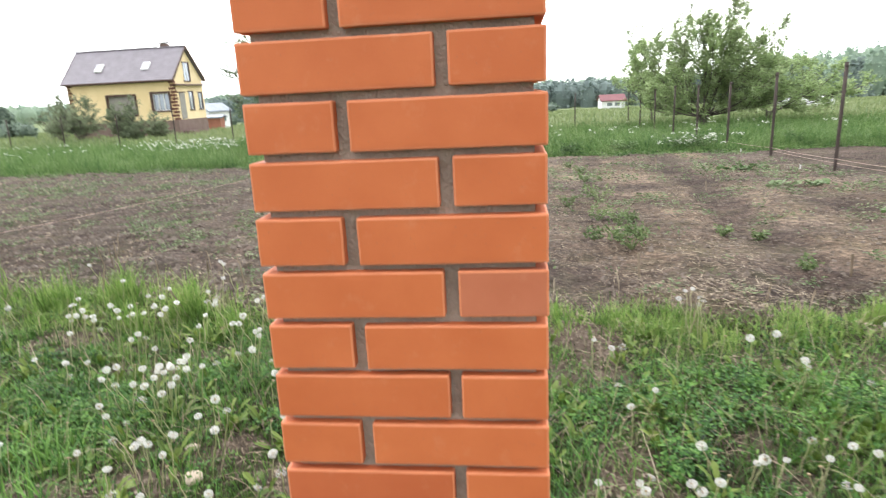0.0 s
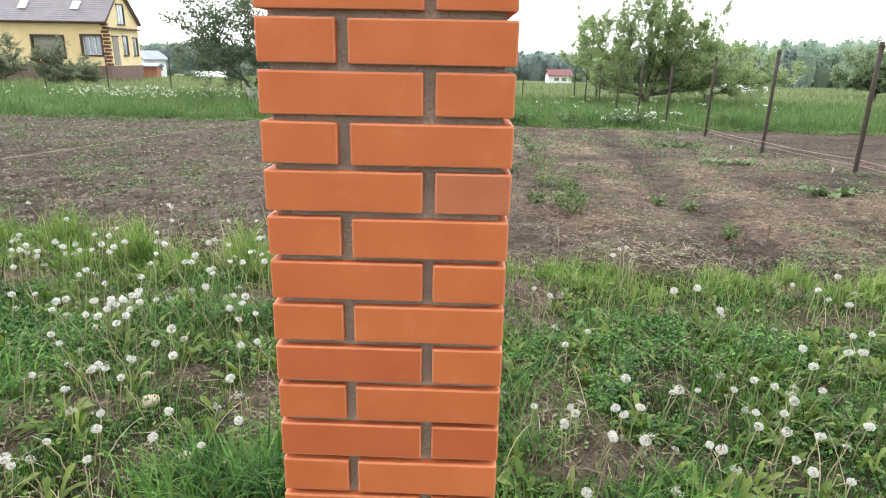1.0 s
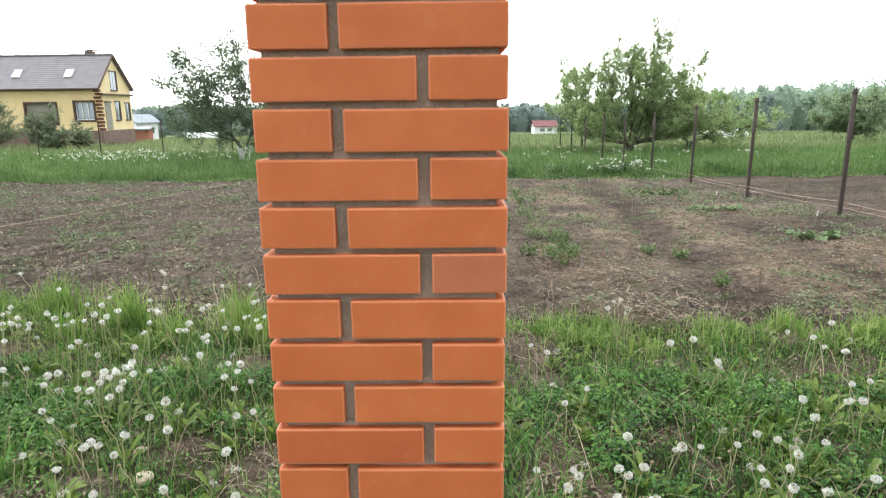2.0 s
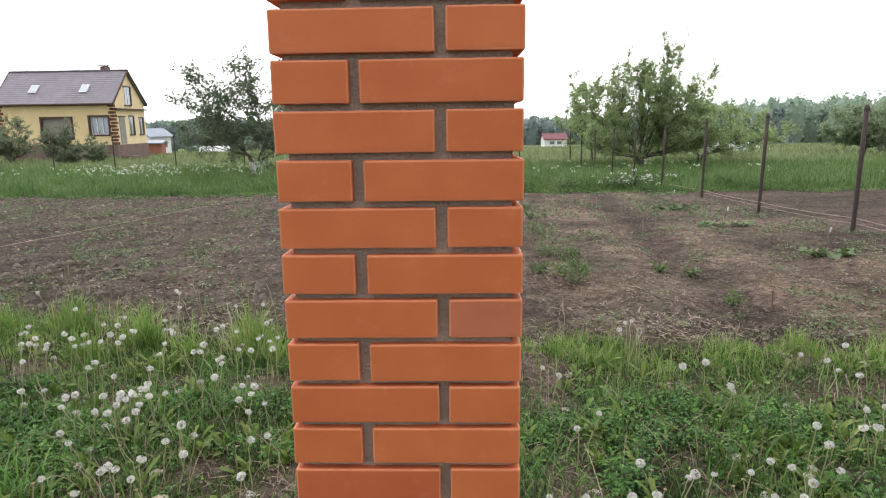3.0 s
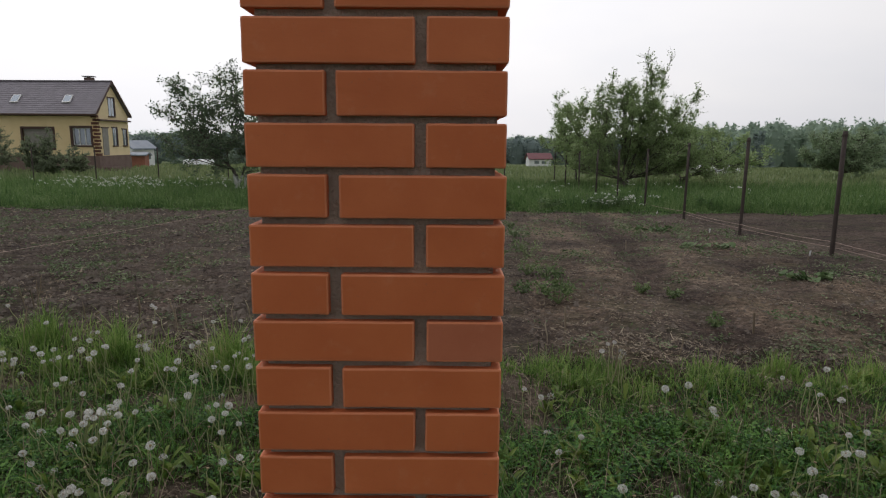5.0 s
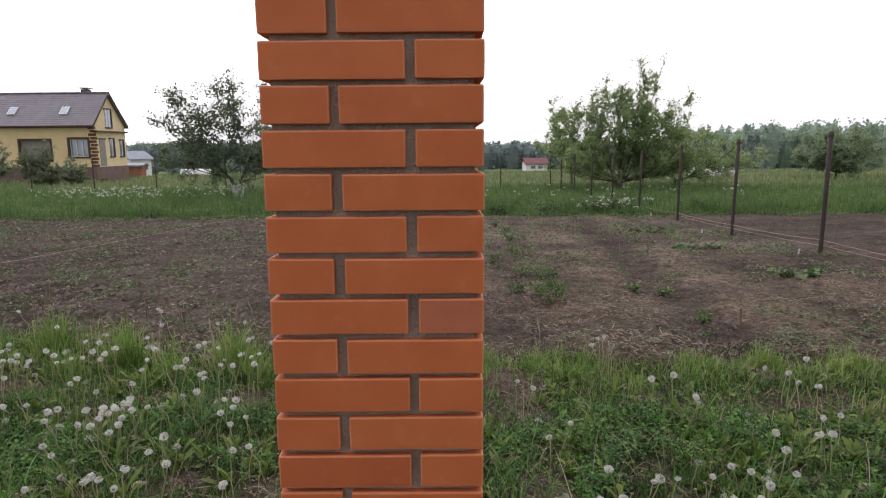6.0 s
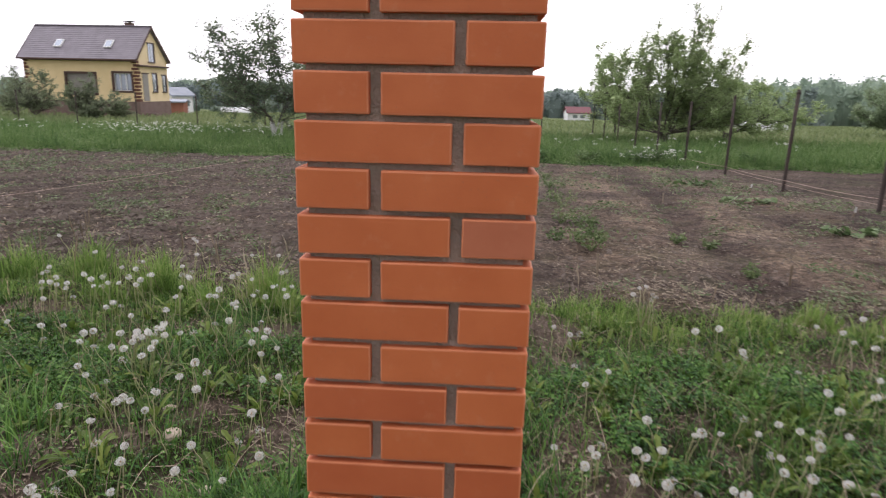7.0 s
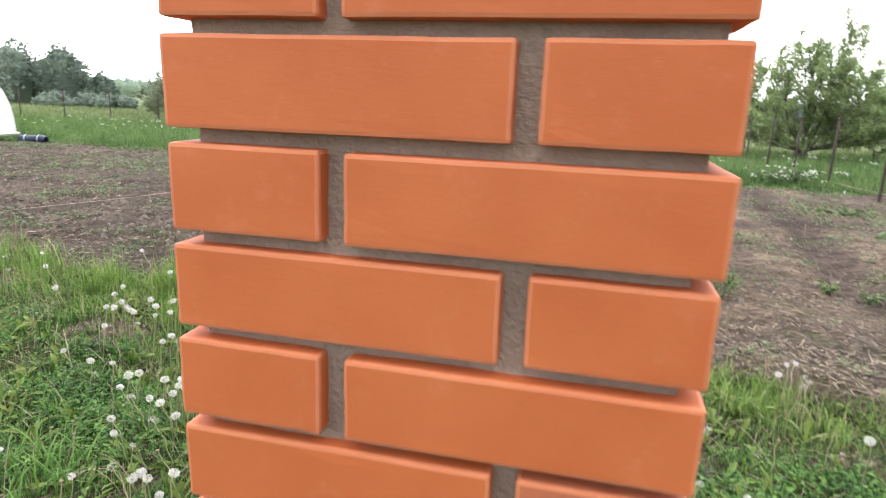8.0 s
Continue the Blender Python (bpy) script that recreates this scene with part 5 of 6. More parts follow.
    stuff("leaf_litter", leaves(rng, p, rng.uniform(0.006, 0.03, len(p)), 0.5, 0.0, 0.7), M_DEBRIS, "brown crumbs and dead leaves on bare spots", "litter")


lawn()


def outer_lawn():
    """The same turf round about, where the path runs and further along the strip."""
    rng = np.random.default_rng(12)
    x, y = scatter(rng, 100000, -10.0, 10.0, -7.0, 3.9)
    keep = (y < lawn_edge(x)) & ((y < 0.1) | (x < -4.7) | (x > 4.3)) & (rng.random(len(x)) > 0.7 * bare(x, y)) & clear_of_pillar(x, y, 0.01)
    x, y = x[keep], y[keep]
    stuff("outer_grass", blades(rng, on_ground(x, y), rng.uniform(0.03, 0.11, len(x)), rng.uniform(0.014, 0.03, len(x)), 1.4), M_GRASS, "trodden green grass along the strip", "grass")
    x, y = scatter(rng, 40000, -10.0, 10.0, -7.0, 3.7)
    keep = (y < lawn_edge(x)) & ((y < 0.1) | (x < -4.7) | (x > 4.3)) & clear_of_pillar(x, y, 0.02)
    x, y = x[keep], y[keep]
    p = on_ground(x, y) + np.stack([0 * x, 0 * x, rng.random(len(x)) * 0.07], -1)
    stuff("outer_weeds", leaves(rng, p, rng.uniform(0.025, 0.07, len(x)), 0.6, -0.1, 0.6), M_CLOVER, "small green weeds along the strip", "weeds")
    # ripe grass ears at the bed edge
    paths = []
    for k in range(46):
        a = rng.uniform(-4.4, 4.0)
        c = float(lawn_edge(np.array(a))) - rng.uniform(-0.1, 0.5)
        h = rng.uniform(0.24, 0.46) if a < 0 else rng.uniform(0.18, 0.3)
        foot = on_ground(np.array([a]), np.array([c]))[0]
        tip = foot + np.array([rng.normal() * 0.05, rng.normal() * 0.05, h])
        p = bent(rng, foot, tip, 7, 0.02)
        paths.append((p, [0.0016, 0.0015, 0.0014, 0.0013, 0.004, 0.005, 0.001]))
    stuff("grass_ears", tubes(paths, 5), M_STRAW, "thin ripe grass ears standing at the bed edge", "grass")


outer_lawn()


def beds():
    rng = np.random.default_rng(17)
    # clods
    n = 36000
    y = 2.8 + 12.5 * rng.random(n) ** 1.6
    x = rng.uniform(-1, 1, n) * (3.5 + y * 0.95)
    keep = (soil_at(x, y) > 0.55) & (x < 5.6 + 3 * rng.random(n))
    x, y = x[keep], y[keep]
    s = rng.uniform(0.007, 0.032, len(x)) * (0.7 + y / 18) * np.where(x > 0.3, 0.68, 1.0) * (1 + 0.7 * (rng.random(len(x)) > 0.93))
    oct_v = np.array([(1, 0, 0), (0, 1, 0), (-1, 0, 0), (0, -1, 0), (0, 0, 0.8), (0, 0, -0.6)])
    v = on_ground(x, y)[:, None] + s[:, None, None] * oct_v[None] * rng.uniform(0.6, 1.3, (len(x), 6, 1)) + rng.normal(size=(len(x), 6, 3)) * s[:, None, None] * 0.18
    f = np.array([(0, 1, 4), (1, 2, 4), (2, 3, 4), (3, 0, 4), (1, 0, 5), (2, 1, 5), (3, 2, 5), (0, 3, 5)])
    t = (np.arange(len(x))[:, None, None] * 6 + f[None]).reshape(-1, 3)
    stuff("soil_clods", (v.reshape(-1, 3), np.zeros((0, 4), int), t), M_CLOD, "crumbled dry soil clods on the dug beds", "soil")
    # seedling weeds
    n = 260000
    y = 2.9 + 12.6 * rng.random(n) ** 1.3
    x = rng.uniform(-1, 1, n) * (3.5 + y * 1.0)
    thick = value_noise(x + 30, y + 30, 41, 0.9) * 0.45 + value_noise(x + 30, y + 30, 42, 0.2) * 0.55
    keep = (soil_at(x, y) > 0.4) & (thick > 0.525 + 0.19 * rng.random(n) - 0.07 * np.clip((x - 0.09 * (y - 4) - 3.3) * 2, 0, 1) + 0.1 * trench(x, y)) & (x < 5.4) & ((x < 0.4) | (x > 3.4) | (rng.random(n) < 0.85))
    x, y = x[keep], y[keep]
    p = on_ground(x, y) + np.stack([0 * x, 0 * x, rng.uniform(0.0, 0.045, len(x))], -1)
    stuff("bed_weeds", leaves(rng, p, rng.uniform(0.012, 0.04, len(x)) * (0.75 + y / 11), 0.42, -0.05, 0.6), M_BEDWEED, "small grey-green weeds sprouting across the soil", "weeds")
    # dead leaves and stalks on the other bed
    n = 13000
    y = 2.9 + 12 * rng.random(n) ** 1.3
    x = -rng.random(n) * (2.5 + y * 1.0)
    keep = (soil_at(x, y) > 0.4) & (value_noise(x + 130, y + 30, 45, 0.35) > 0.42)
    p = on_ground(x[keep], y[keep]) + np.array([0, 0, 0.012])
    stuff("dead_leaves", leaves(rng, p, rng.uniform(0.02, 0.075, len(p)) * (0.8 + y[keep] / 16), 0.22, 0.0, 0.8), M_STRAW, "pale dead leaves and stalks on dark soil", "litter")
    # straw and dead stalks on the right-hand bed
    n = 26000
    y = 2.9 + 11 * rng.random(n) ** 1.4
    x = rng.uniform(0.2, 5.2, n) * (0.5 + y / 12)
    keep = (soil_at(x, y) > 0.4) & (x < 5.3) & (value_noise(x + 30, y + 30, 43, 0.7) > 0.3) & (trench(x, y) < 0.5 * rng.random(n) + 0.1)
    p = on_ground(x[keep], y[keep]) + np.array([0, 0, 0.012])
    stuff("bed_straw", leaves(rng, p, rng.uniform(0.015, 0.08, len(p)), 0.1, 0.0, 0.85), M_STRAW, "dead stalks and straw strewn on the bed", "straw")


beds()


def meadow():
    rng = np.random.default_rng(19)
    n = 82000
    y = BED_END - 0.1 + 17 * rng.random(n) ** 1.5
    x = rng.uniform(-1.25, 1.0, n) * (y + 3)
    lush = value_noise(x + 200, y + 60, 51, 1.3)
    clump = value_noise(x + 200, y + 60, 52, 0.45)
    h = rng.uniform(0.12, 0.5, n) * (0.3 + 0.6 * lush + 0.9 * clump ** 2) * np.clip((y - BED_END + 0.35) / 0.8, 0.35, 1)
    stuff("tall_meadow_grass", blades(rng, on_ground(x, y), h, rng.uniform(0.01, 0.022, n), 1.0), M_MEADOW, "tall uncut meadow grass beyond the beds", "grass")
    n = 60000
    y = BED_END - 0.2 + 14 * rng.random(n) ** 2
    x = rng.uniform(-1.25, 1.0, n) * (y + 3)
    y = y - np.where(y < BED_END + 1.0, 1.3 * value_noise(x + 200, y + 60, 54, 0.9) ** 2, 0)
    p = on_ground(x, y) + np.stack([0 * x, 0 * x, rng.random(n) * 0.4 * value_noise(x + 200, y + 60, 53, 0.8) * np.clip((y - BED_END + 0.3) / 0.8, 0.2, 1)], -1)
    stuff("meadow_weeds", leaves(rng, p, rng.uniform(0.03, 0.09, n), 0.5, -0.2, 0.2), M_MEADOW, "leafy weeds mixed into the meadow grass", "weeds")
    n = 45000
    y = 30 + 125 * rng.random(n) ** 1.7
    x = rng.uniform(-1.4, 1.15, n) * y
    p = np.stack([x, y, land(y)], -1)
    keep = ~((x > -37.3) & (x < -26.6) & (y > 48) & (y < 53.8))
    p, y = p[keep], y[keep]
    stuff("field_grass", blades(rng, p, rng.uniform(0.2, 0.42, len(p)), 0.03 + y * 0.0011, 0.6), M_FIELD, "pale green field grass running to the woods", "grass")


meadow()


def flower_patch(name, label, cx, cy, rx, ry, n, seed, tall):
    """White flower heads on stalks over their own leaves."""
    rng = np.random.default_rng(seed)
    x, y = cx + rng.normal(size=n) * rx, cy + rng.normal(size=n) * ry
    keep = y > BED_END
    x, y = x[keep], y[keep]
    n = len(x)
    h = rng.uniform(0.45, 1.0, n) * tall
    p = on_ground(x, y) + np.stack([0 * x, 0 * x, h], -1)
    rep = np.repeat(p, 7, 0) + rng.normal(size=(n * 7, 3)) * np.array([0.03, 0.03, 0.015])
    stuff(name, leaves(rng, rep, rng.uniform(0.02, 0.045, n * 7), 0.9, 0.0, 0.2), M_PETAL, label, "flowers")


flower_patch("white_flowers", "white dandelion clocks clustered in the meadow", -11.6, 21.2, 1.2, 0.6, 130, 61, 0.62)
flower_patch("white_flowers", "white dandelion clocks scattered along the meadow", -14.5, 20.5, 5.0, 1.8, 70, 62, 0.6)
flower_patch("white_flowers", "dense white flowers by the fence post", 4.45, 15.6, 0.45, 0.16, 44, 63, 0.42)
flower_patch("white_flowers", "scattered white flowers in the meadow", 4.5, 18.5, 3.2, 1.5, 45, 64, 0.65)
flower_patch("white_flowers", "white flowers near the apple tree", -8.5, 24.5, 2.0, 1.0, 60, 65, 0.6)


# ---- weed plants and squash on the beds ----
def leafy_plant(name, label, category, x, y, height, spread, count, leaf, material, seed, group=""):
    rng = np.random.default_rng(seed)
    root = tagged(new(name), label, category, group)
    root.matrix_basis = pose(x, y, float(ground_z(x, y)))
    stems, spots = [], []
    for k in range(7):
        a = 2 * np.pi * k / 7 + rng.uniform(-0.3, 0.3)
        tip = np.array([np.cos(a) * spread * rng.uniform(0.5, 1), np.sin(a) * spread * rng.uniform(0.5, 1), height * rng.uniform(0.6, 1.05)])
        p = bent(rng, (0, 0, -0.01), tip, 5, 0.05)
        stems.append((p, np.linspace(0.006, 0.002, 5)))
        f = rng.uniform(0.3, 1.0, count // 7)
        spots.append(np.stack([np.interp(f, np.linspace(0, 1, 5), p[:, c]) for c in range(3)], -1) + rng.normal(size=(count // 7, 3)) * spread * 0.12)
    for st in stems:
        v, q = tubes([st], 5)
        part_mesh("stem", mesh_np("stem", v, q, None, material, True), root)
    pts = np.concatenate(spots)
    v, q = leaves(rng, pts, rng.uniform(0.7, 1.3, len(pts)) * leaf, 0.6, 0.1, 0.3)
    part_mesh("foliage", mesh_np("foliage", v, q, None, material), root)
    return root


for k, (x, y) in enumerate(((4.1, 15.6), (4.45, 15.8), (4.8, 15.7), (2.87, 15.6), (1.52, 15.5), (7.15, 16.1))):
    leafy_plant("flowering_clump", "leafy pale green clump among white meadow flowers", "plant", x, y, 0.42 if k < 3 else 0.36, 0.34, 220, 0.075, M_SQUASH, 170 + k, "clumps at the meadow edge")
for k, (x, y, h) in enumerate([(1.1, 4.42, 0.3), (1.02, 4.62, 0.22), (1.2, 4.7, 0.2), (1.15, 5.46, 0.24), (1.0, 5.75, 0.2), (1.28, 5.6, 0.16), (1.2, 7.2, 0.3), (1.12, 7.7, 0.22), (2.26, 4.83, 0.13), (2.33, 4.03, 0.14), (1.99, 4.91, 0.14), (0.76, 6.82, 0.18), (0.85, 4.9, 0.14), (1.25, 9.4, 0.22), (1.3, 10.8, 0.2), (1.2, 12.0, 0.18)]):
    leafy_plant("potato_plant", "young green potato plant growing in the bed", "plant", x, y, h * 0.75, h * 0.75, 110, 0.034, M_BEDPLANT, 70 + k, "plants in the bed")


def squash(x, y, count, spread_x, seed):
    """Flat lobed leaves on short stalks, close over the soil."""
    rng = np.random.default_rng(seed)
    root = tagged(new("squash_plant"), "sprawling squash plant with broad pale green leaves", "plant", "squash plants in the bed")
    root.matrix_basis = pose(x, y, float(ground_z(x, y)))
    stalks, metas = [], []
    for k in range(count):
        px, py, pz = rng.uniform(-1, 1) * spread_x, rng.normal() * 0.08, rng.uniform(0.03, 0.075)
        stalks.append((np.array([(px * 0.5, py * 0.5, 0.0), (px * 0.8, py * 0.8, pz * 0.8), (px, py, pz)]), [0.006, 0.005, 0.004]))
        r = rng.uniform(0.03, 0.056)
        a = np.linspace(0, 2 * np.pi, 10, endpoint=False) + rng.uniform(0, 6)
        rad = r * (1 + 0.18 * np.cos(5 * a))
        tilt = rng.normal(size=2) * 0.35
        rim = np.stack([px + np.cos(a) * rad, py + np.sin(a) * rad, pz + np.cos(a) * rad * tilt[0] + np.sin(a) * rad * tilt[1] + 0.012 * np.cos(2 * a)], -1)
        metas.append(np.concatenate([[(px, py, pz - 0.01)], rim]))
    for mt, st in zip(metas, stalks):
        v, q = tubes([st], 5)
        part_mesh("stalk", mesh_np("stalk", v, q, None, M_SQUASH, True), root)
        tris = [(0, 1 + i, 1 + (i + 1) % 10) for i in range(10)]
        part_mesh("leaf", mesh_np("leaf", mt, None, tris, M_SQUASH, True), root)


squash(3.97, 10.5, 26, 0.36, 80)
squash(3.8, 8.26, 18, 0.22, 81)
squash(4.22, 8.2, 12, 0.14, 83)
squash(3.88, 5.46, 30, 0.27, 82)


def plant_tag(x, y, h, lean):
    root = tagged(new("plant_tag"), "small white plant marker stuck in the bed", "marker", "plant markers")
    root.matrix_basis = pose(x, y, float(ground_z(x, y)), lean, lean * 0.6, 20)
    part("stake", box((-0.008, -0.004, -0.04), (0.008, 0.004, h), 0.002), M_STRAW, root)
    part("label_card", box((-0.014, -0.006, h - 0.03), (0.014, -0.002, h + 0.04), 0.002), M_TAG, root)


for x, y, h in ((5.06, 13.75, 0.1), (4.61, 9.7, 0.09), (4.77, 7.0, 0.09)):
    plant_tag(x, y, h, 6)


def wooden_peg(x, y, h, lean):
    root = tagged(new("wooden_peg"), "short weathered wooden peg in the soil", "peg", "pegs in the bed")
    root.matrix_basis = pose(x, y, float(ground_z(x, y)), lean, -lean, 0)
    part("stick", box((-0.007, -0.006, -0.08), (0.007, 0.006, h), 0.002), M_STRAW, root)


for x, y, h in ((1.02, 3.66, 0.2), (2.51, 3.78, 0.17), (2.71, 11.1, 0.22), (2.77, 8.2, 0.14)):
    wooden_peg(x, y, h, 4)


def stone(x, y, size, seed):
    rng = random.Random(seed)
    bm = bmesh.new()
    bmesh.ops.create_icosphere(bm, subdivisions=2, radius=1.0)
    for v in bm.verts:
        k = 1 + 0.18 * noise.noise(v.co * 1.7 + Vector((seed, 0, 0)))
        v.co = Vector((v.co.x * size * k, v.co.y * size * 0.8 * k, v.co.z * size * 0.45 * k))
    me = bpy.data.meshes.new("stone")
    bm.to_mesh(me)
    bm.free()
    me.materials.append(M_STONE)
    for p in me.polygons:
        p.use_smooth = True
    ob = tagged(new("stone", me), "small pale flat field stone in the grass", "stone", "stones in the grass")
    ob.matrix_basis = pose(x, y, float(ground_z(x, y)) + size * 0.2, 0, 0, rng.uniform(0, 360))


for k, (x, y, s) in enumerate(((-1.06, 1.14, 0.045), (-1.17, 1.34, 0.03), (-0.8, 0.85, 0.03), (1.9, 1.35, 0.04), (1.5, 1.9, 0.035))):
    stone(x, y, s, k)


# ---- dandelion clocks ----
def clock_mesh(seed, full=True):
    """A seed head: fine spokes from the core, each with a little parachute."""
    rng = np.random.default_rng(seed)
    n = 120 if full else 55
    i = np.arange(n) + 0.5
    ph, th = np.arccos(1 - 2 * i / n), np.pi * (1 + 5 ** 0.5) * i
    d = np.stack([np.cos(th) * np.sin(ph), np.sin(th) * np.sin(ph), np.cos(ph)], -1)
    if not full:
        d = d[d[:, 2] > -0.3]
        n = len(d)
    gone = rng.normal(size=3)
    gone /= np.linalg.norm(gone)
    d = d[(rng.random(n) > 0.12) & (d @ gone < rng.uniform(0.6, 1.0))]
    n = len(d)
    d += rng.normal(size=d.shape) * 0.09
    d /= np.linalg.norm(d, axis=1, keepdims=True)
    a = np.cross(d, rng.normal(size=d.shape))
    a /= np.linalg.norm(a, axis=1, keepdims=True)
    b = np.cross(d, a)
    R, r, w = 0.0155 * rng.uniform(0.85, 1.08, (n, 1)), 0.0036, 0.00035
    spoke = np.stack([d * 0.004 - a * w, d * 0.004 + a * w, d * R + a * w, d * R - a * w], 1).reshape(-1, 3)
    sq = np.arange(n * 4).reshape(-1, 4)
    ang = np.linspace(0, 2 * np.pi, 5, endpoint=False)
    rim = d[:, None] * (R[:, None] + 0.0028) + r * (np.cos(ang)[None, :, None] * a[:, None] + np.sin(ang)[None, :, None] * b[:, None])
    hub = (d * R)[:, None]
    par = np.concatenate([hub, rim], 1).reshape(-1, 3)
    f = np.array([(0, k + 1, (k + 1) % 5 + 1) for k in range(5)])
    pt = (np.arange(n)[:, None, None] * 6 + f[None]).reshape(-1, 3) + len(spoke)
    return mesh_np("seed_head", np.concatenate([spoke, par]), sq, pt, M_FLUFF)


def core_mesh():
    bm = bmesh.new()
    bmesh.ops.create_icosphere(bm, subdivisions=1, radius=0.0062)
    me = bpy.data.meshes.new("seed_core")
    bm.to_mesh(me)
    bm.free()
    me.materials.append(M_SEED)
    return me


CLOCKS = [clock_mesh(s) for s in range(8)] + [clock_mesh(s, False) for s in (19, 20)]
CORE = core_mesh()
STEMS = []
for s in range(6):
    srng = np.random.default_rng(90 + s)
    sp = bent(srng, (0, 0, -0.03), (srng.normal() * 0.12, srng.normal() * 0.12, 1.0), 6, 0.03)
    STEMS.append(sp)


def stem_mesh(path, height):
    p = path * np.array([height, height, height])
    v, q = tubes([(p, np.linspace(0.0028, 0.002, len(p)))], 5)
    return mesh_np("stem", v, q, None, M_STEM, True), p[-1]


STEM_MESHES = [[stem_mesh(p, h) for h in (0.10, 0.15, 0.20, 0.26, 0.32)] for p in STEMS]
dand_rng = random.Random(77)


def dandelion(x, y, level, spent=0.05):
    me, tip = STEM_MESHES[dand_rng.randrange(6)][level]
    x, y = x - tip[0], y - tip[1]
    if max(abs(x), abs(y - HALF)) < HALF + 0.03:
        return
    root = tagged(new("dandelion"), "dandelion with white seed clock on a bare stem", "dandelion", "dandelion clocks in the grass")
    root.matrix_basis = pose(x, y, float(ground_z(x, y)))
    part_mesh("stem", me, root)
    k = dand_rng.uniform(0.66, 1.05)
    if dand_rng.random() < spent:
        head = part_mesh("spent_head", CORE, root, "bare pale button left after the seeds")
        head.matrix_basis = Matrix.Translation(tip) @ Matrix.Diagonal((1.25, 1.25, 0.7, 1))
        return
    head = part_mesh("seed_head", dand_rng.choice(CLOCKS[8:]) if dand_rng.random() < 0.2 else dand_rng.choice(CLOCKS[:8]), root)
    head.matrix_basis = Matrix.Translation(tip) @ pose(0, 0, 0.0, dand_rng.uniform(-25, 25), dand_rng.uniform(-25, 25), dand_rng.uniform(0, 360)) @ Matrix.Diagonal((k, k, k * dand_rng.uniform(0.72, 0.95), 1))
    part_mesh("seed_core", CORE, head)


HEADS_TALL = [
    (-2.94, 3.27), (-2.46, 2.93), (-2.09, 2.80), (-2.02, 2.64), (-2.25, 2.48), (-2.47, 2.46), (-2.37, 2.28), (-2.33, 2.29),
    (-2.35, 2.37), (-2.23, 2.29), (-2.15, 2.39), (-2.06, 2.27), (-2.12, 2.47), (-2.11, 2.52), (-2.02, 2.34), (-1.96, 2.35),
    (-1.97, 2.47), (-1.87, 2.42), (-1.84, 2.32), (-1.86, 2.53), (-2.12, 2.66), (-1.77, 2.74), (-1.67, 2.53), (-1.60, 2.48),
    (-1.65, 2.62), (-1.55, 2.27), (-1.50, 2.10), (-1.91, 3.26), (-1.92, 3.24), (-1.38, 2.65), (-1.37, 2.55), (-1.36, 2.62),
    (-1.32, 2.24), (-1.28, 2.10), (-1.32, 2.11), (-1.34, 2.03), (-1.14, 1.98), (-1.13, 2.01), (-1.10, 1.93), (-1.10, 2.23),
    (-1.02, 2.13), (-1.09, 2.14), (-1.05, 2.34), (-1.24, 3.03), (-1.11, 2.69), (-0.95, 2.37), (-0.97, 2.29), (-0.92, 2.18),
]
HEADS_LOW = [
    (-1.89, 2.10), (-1.90, 2.18), (-1.82, 2.12), (-2.30, 2.18), (-1.94, 1.82), (-2.05, 1.81), (-1.75, 1.76), (-1.78, 1.73),
    (-1.66, 1.77), (-1.72, 1.61), (-1.60, 1.53), (-1.45, 1.51), (-1.38, 1.38), (-1.44, 1.78), (-1.41, 1.77), (-1.41, 1.70),
    (-1.45, 1.72), (-1.45, 1.66), (-1.45, 1.69), (-1.46, 1.60), (-1.35, 1.59), (-1.33, 1.52), (-1.33, 1.44), (-1.35, 1.68),
    (-1.52, 1.73), (-1.59, 1.72), (-1.53, 1.55), (-1.23, 1.21), (-1.07, 1.25), (-0.98, 1.30), (-1.07, 1.39), (-0.96, 1.16),
    (-1.10, 1.12), (-0.99, 1.79), (-0.96, 1.81), (-0.97, 1.91), (-0.93, 1.67), (-0.89, 1.73), (-0.91, 1.83), (-0.84, 1.54),
    (-0.70, 1.35), (-0.75, 1.30), (-1.53, 2.05), (-1.13, 1.90),
]
HEADS_NEAR = [
    (-0.73, 1.12), (-0.66, 1.01), (-0.71, 0.93), (-0.86, 0.89), (-0.61, 0.86), (-0.51, 0.91), (-1.28, 0.99), (-1.47, 1.09),
    (-1.48, 1.06), (-1.26, 1.12), (-1.25, 1.15), (-1.21, 1.13), (-1.12, 0.98), (-1.07, 1.01), (-1.12, 1.07), (-1.63, 1.45),
    (-1.40, 1.29), (-1.53, 1.35), (-1.18, 0.86), (-1.08, 0.86), (-1.05, 0.78), (-1.17, 0.71), (-1.17, 0.63), (-1.25, 0.63),
    (-1.21, 0.60), (-1.00, 0.64), (-0.85, 0.75), (-0.68, 0.72), (1.09, 0.72), (1.18, 0.74), (1.20, 0.68), (1.29, 0.64),
    (1.26, 0.54), (1.38, 0.82), (0.97, 0.68), (0.97, 0.79), (0.94, 0.81), (0.82, 0.78), (0.74, 0.83), (0.64, 0.84),
    (0.76, 0.57), (0.50, 0.56),
]
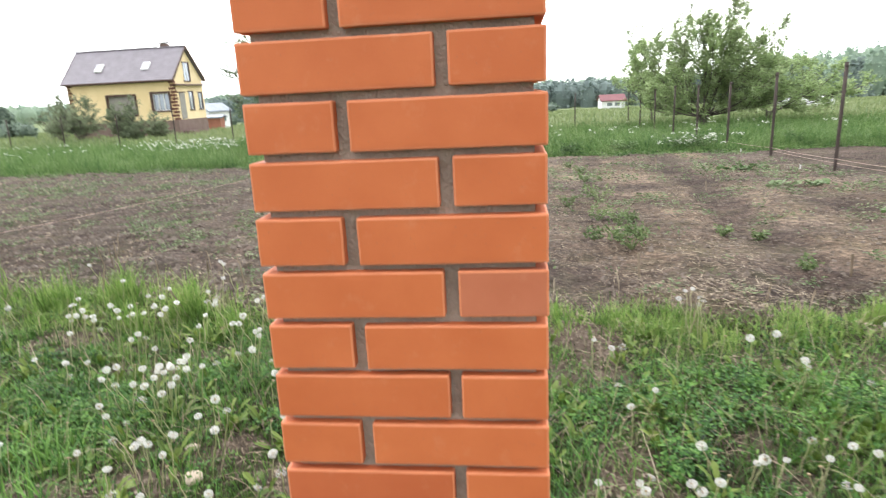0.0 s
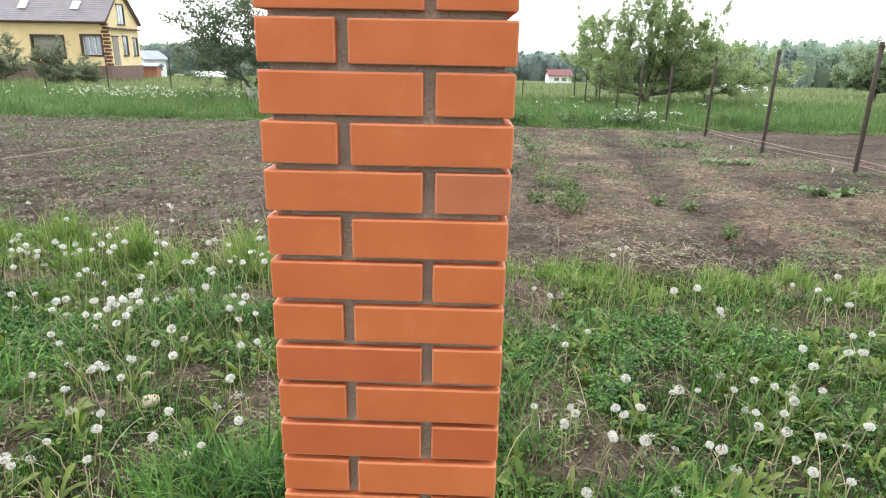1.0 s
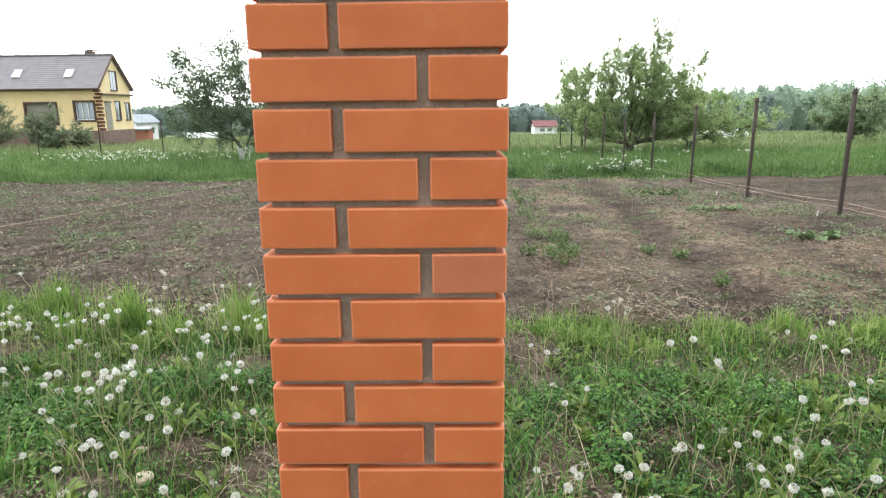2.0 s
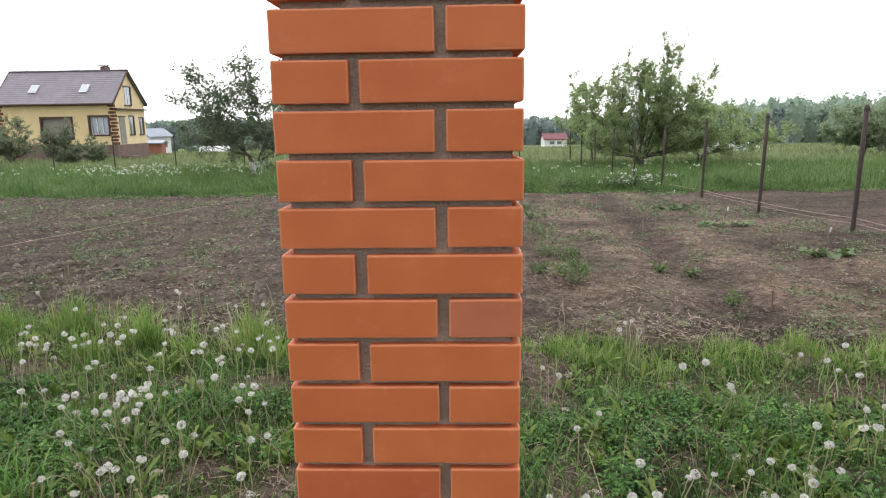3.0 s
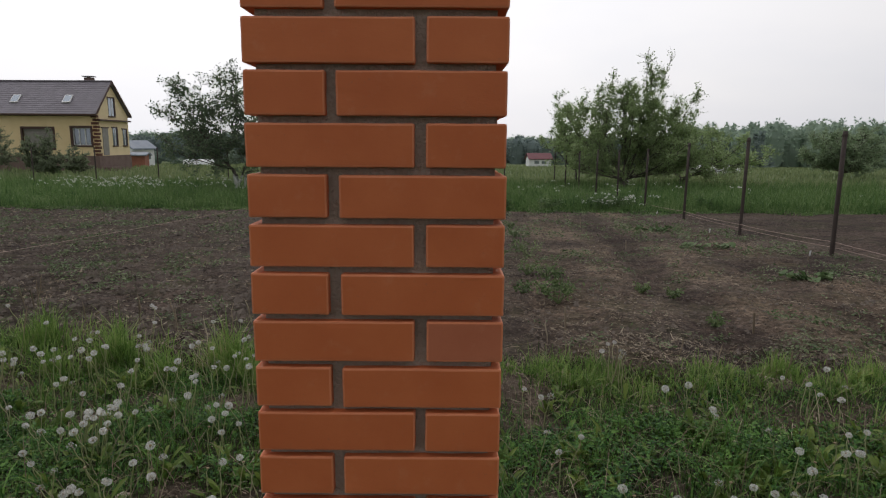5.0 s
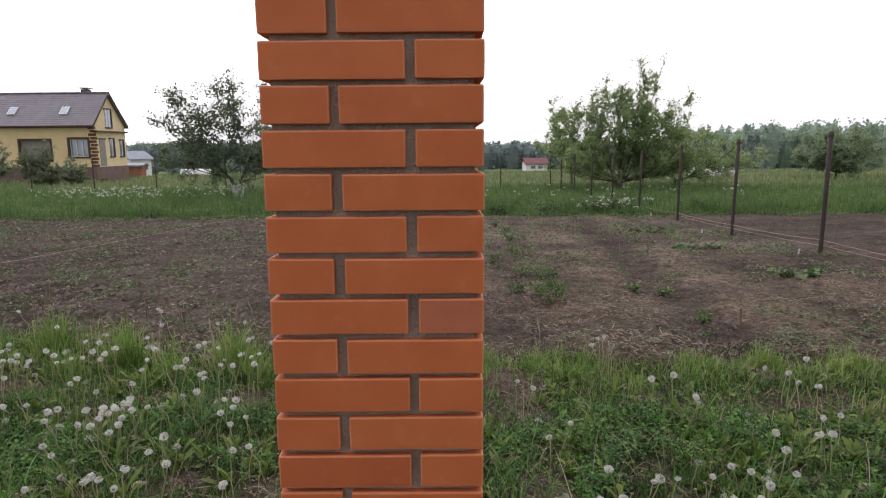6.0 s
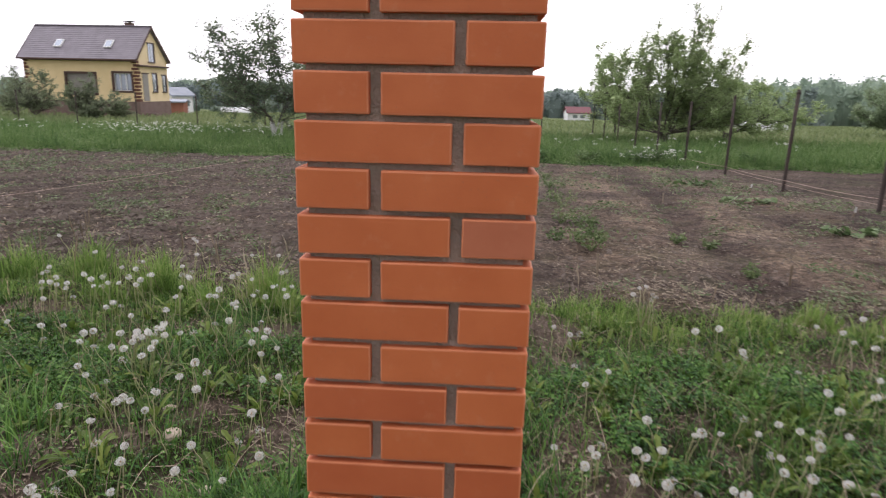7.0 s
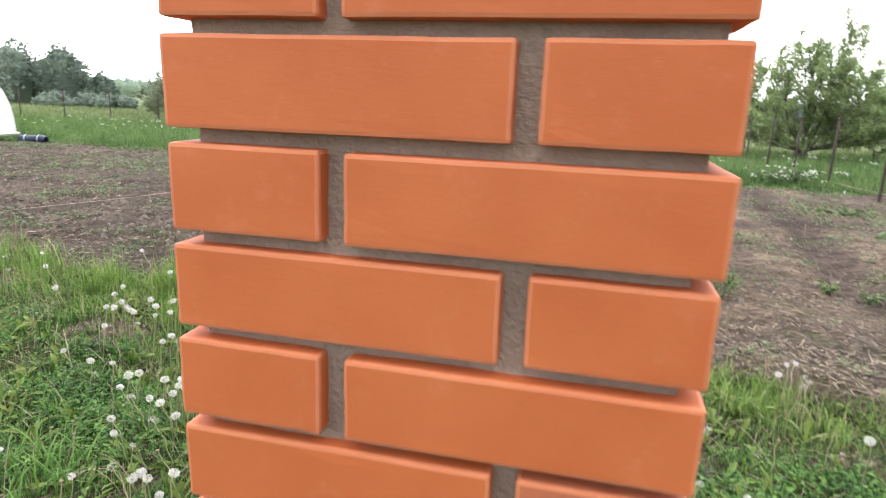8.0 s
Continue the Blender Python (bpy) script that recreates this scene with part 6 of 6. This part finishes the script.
HEADS_EAST_A = [
    (0.51, 2.09), (0.58, 1.99), (0.63, 2.00), (0.88, 1.98), (1.36, 2.13), (1.22, 2.07), (1.36, 1.83), (1.34, 1.76),
    (2.04, 2.25), (2.02, 2.20), (2.01, 2.08), (2.22, 2.38), (2.08, 2.02), (1.53, 1.65), (1.87, 1.63), (1.97, 1.66),
    (1.76, 1.55), (1.56, 1.46), (1.52, 1.30), (1.75, 1.46), (1.81, 1.46), (0.57, 1.44), (0.69, 1.57), (0.55, 1.61),
]
HEADS_EAST_B = [
    (0.78, 1.25), (0.93, 1.15), (0.96, 1.17), (1.03, 1.17), (1.16, 1.29), (1.17, 1.18), (1.28, 1.26), (1.34, 1.22),
    (1.37, 1.16), (1.36, 1.11), (1.41, 1.21), (1.51, 1.20), (1.28, 1.02), (1.15, 1.03), (1.18, 1.02), (1.54, 0.96),
    (1.15, 0.93), (0.71, 0.99), (0.78, 1.04), (0.69, 1.03), (0.64, 0.86), (0.54, 0.99), (0.53, 1.03), (0.57, 1.06),
    (0.76, 0.85), (1.23, 0.90), (1.33, 0.88), (0.40, 1.03), (0.49, 0.92),
]
HEADS_BED_EDGE = ((1.08, 2.67), (1.13, 2.71), (1.01, 2.53), (1.12, 2.53), (1.12, 2.47), (1.08, 2.41))

for x, y in HEADS_TALL:
    dandelion(x, y, 3)
for x, y in HEADS_LOW:
    dandelion(x, y, 2)
for k in range(8):
    dandelion(dand_rng.gauss(-1.42, 0.14), dand_rng.gauss(1.74, 0.09), 2, 0.0)
for x, y in HEADS_NEAR:
    dandelion(x, y, 1)
for x, y in HEADS_EAST_A:
    dandelion(x, y, 2)
for x, y in HEADS_EAST_B:
    dandelion(x, y, 1)
for x, y in HEADS_BED_EDGE:
    dandelion(x, y, 3, 0.0)
for k in range(46):
    x, y = (dand_rng.uniform(-4.6, -2.9), dand_rng.uniform(1.6, 3.1)) if k < 26 else (dand_rng.uniform(-2.9, -0.6), dand_rng.uniform(2.5, 3.0))
    dandelion(x, y, dand_rng.randrange(1, 4), 0.15)
for k in range(70):
    x = dand_rng.uniform(-2.9, -0.5) if k < 40 else dand_rng.uniform(0.5, 3.6)
    y = dand_rng.uniform(0.6, 2.6)
    dandelion(x, y, dand_rng.randrange(0, 2), 0.7)
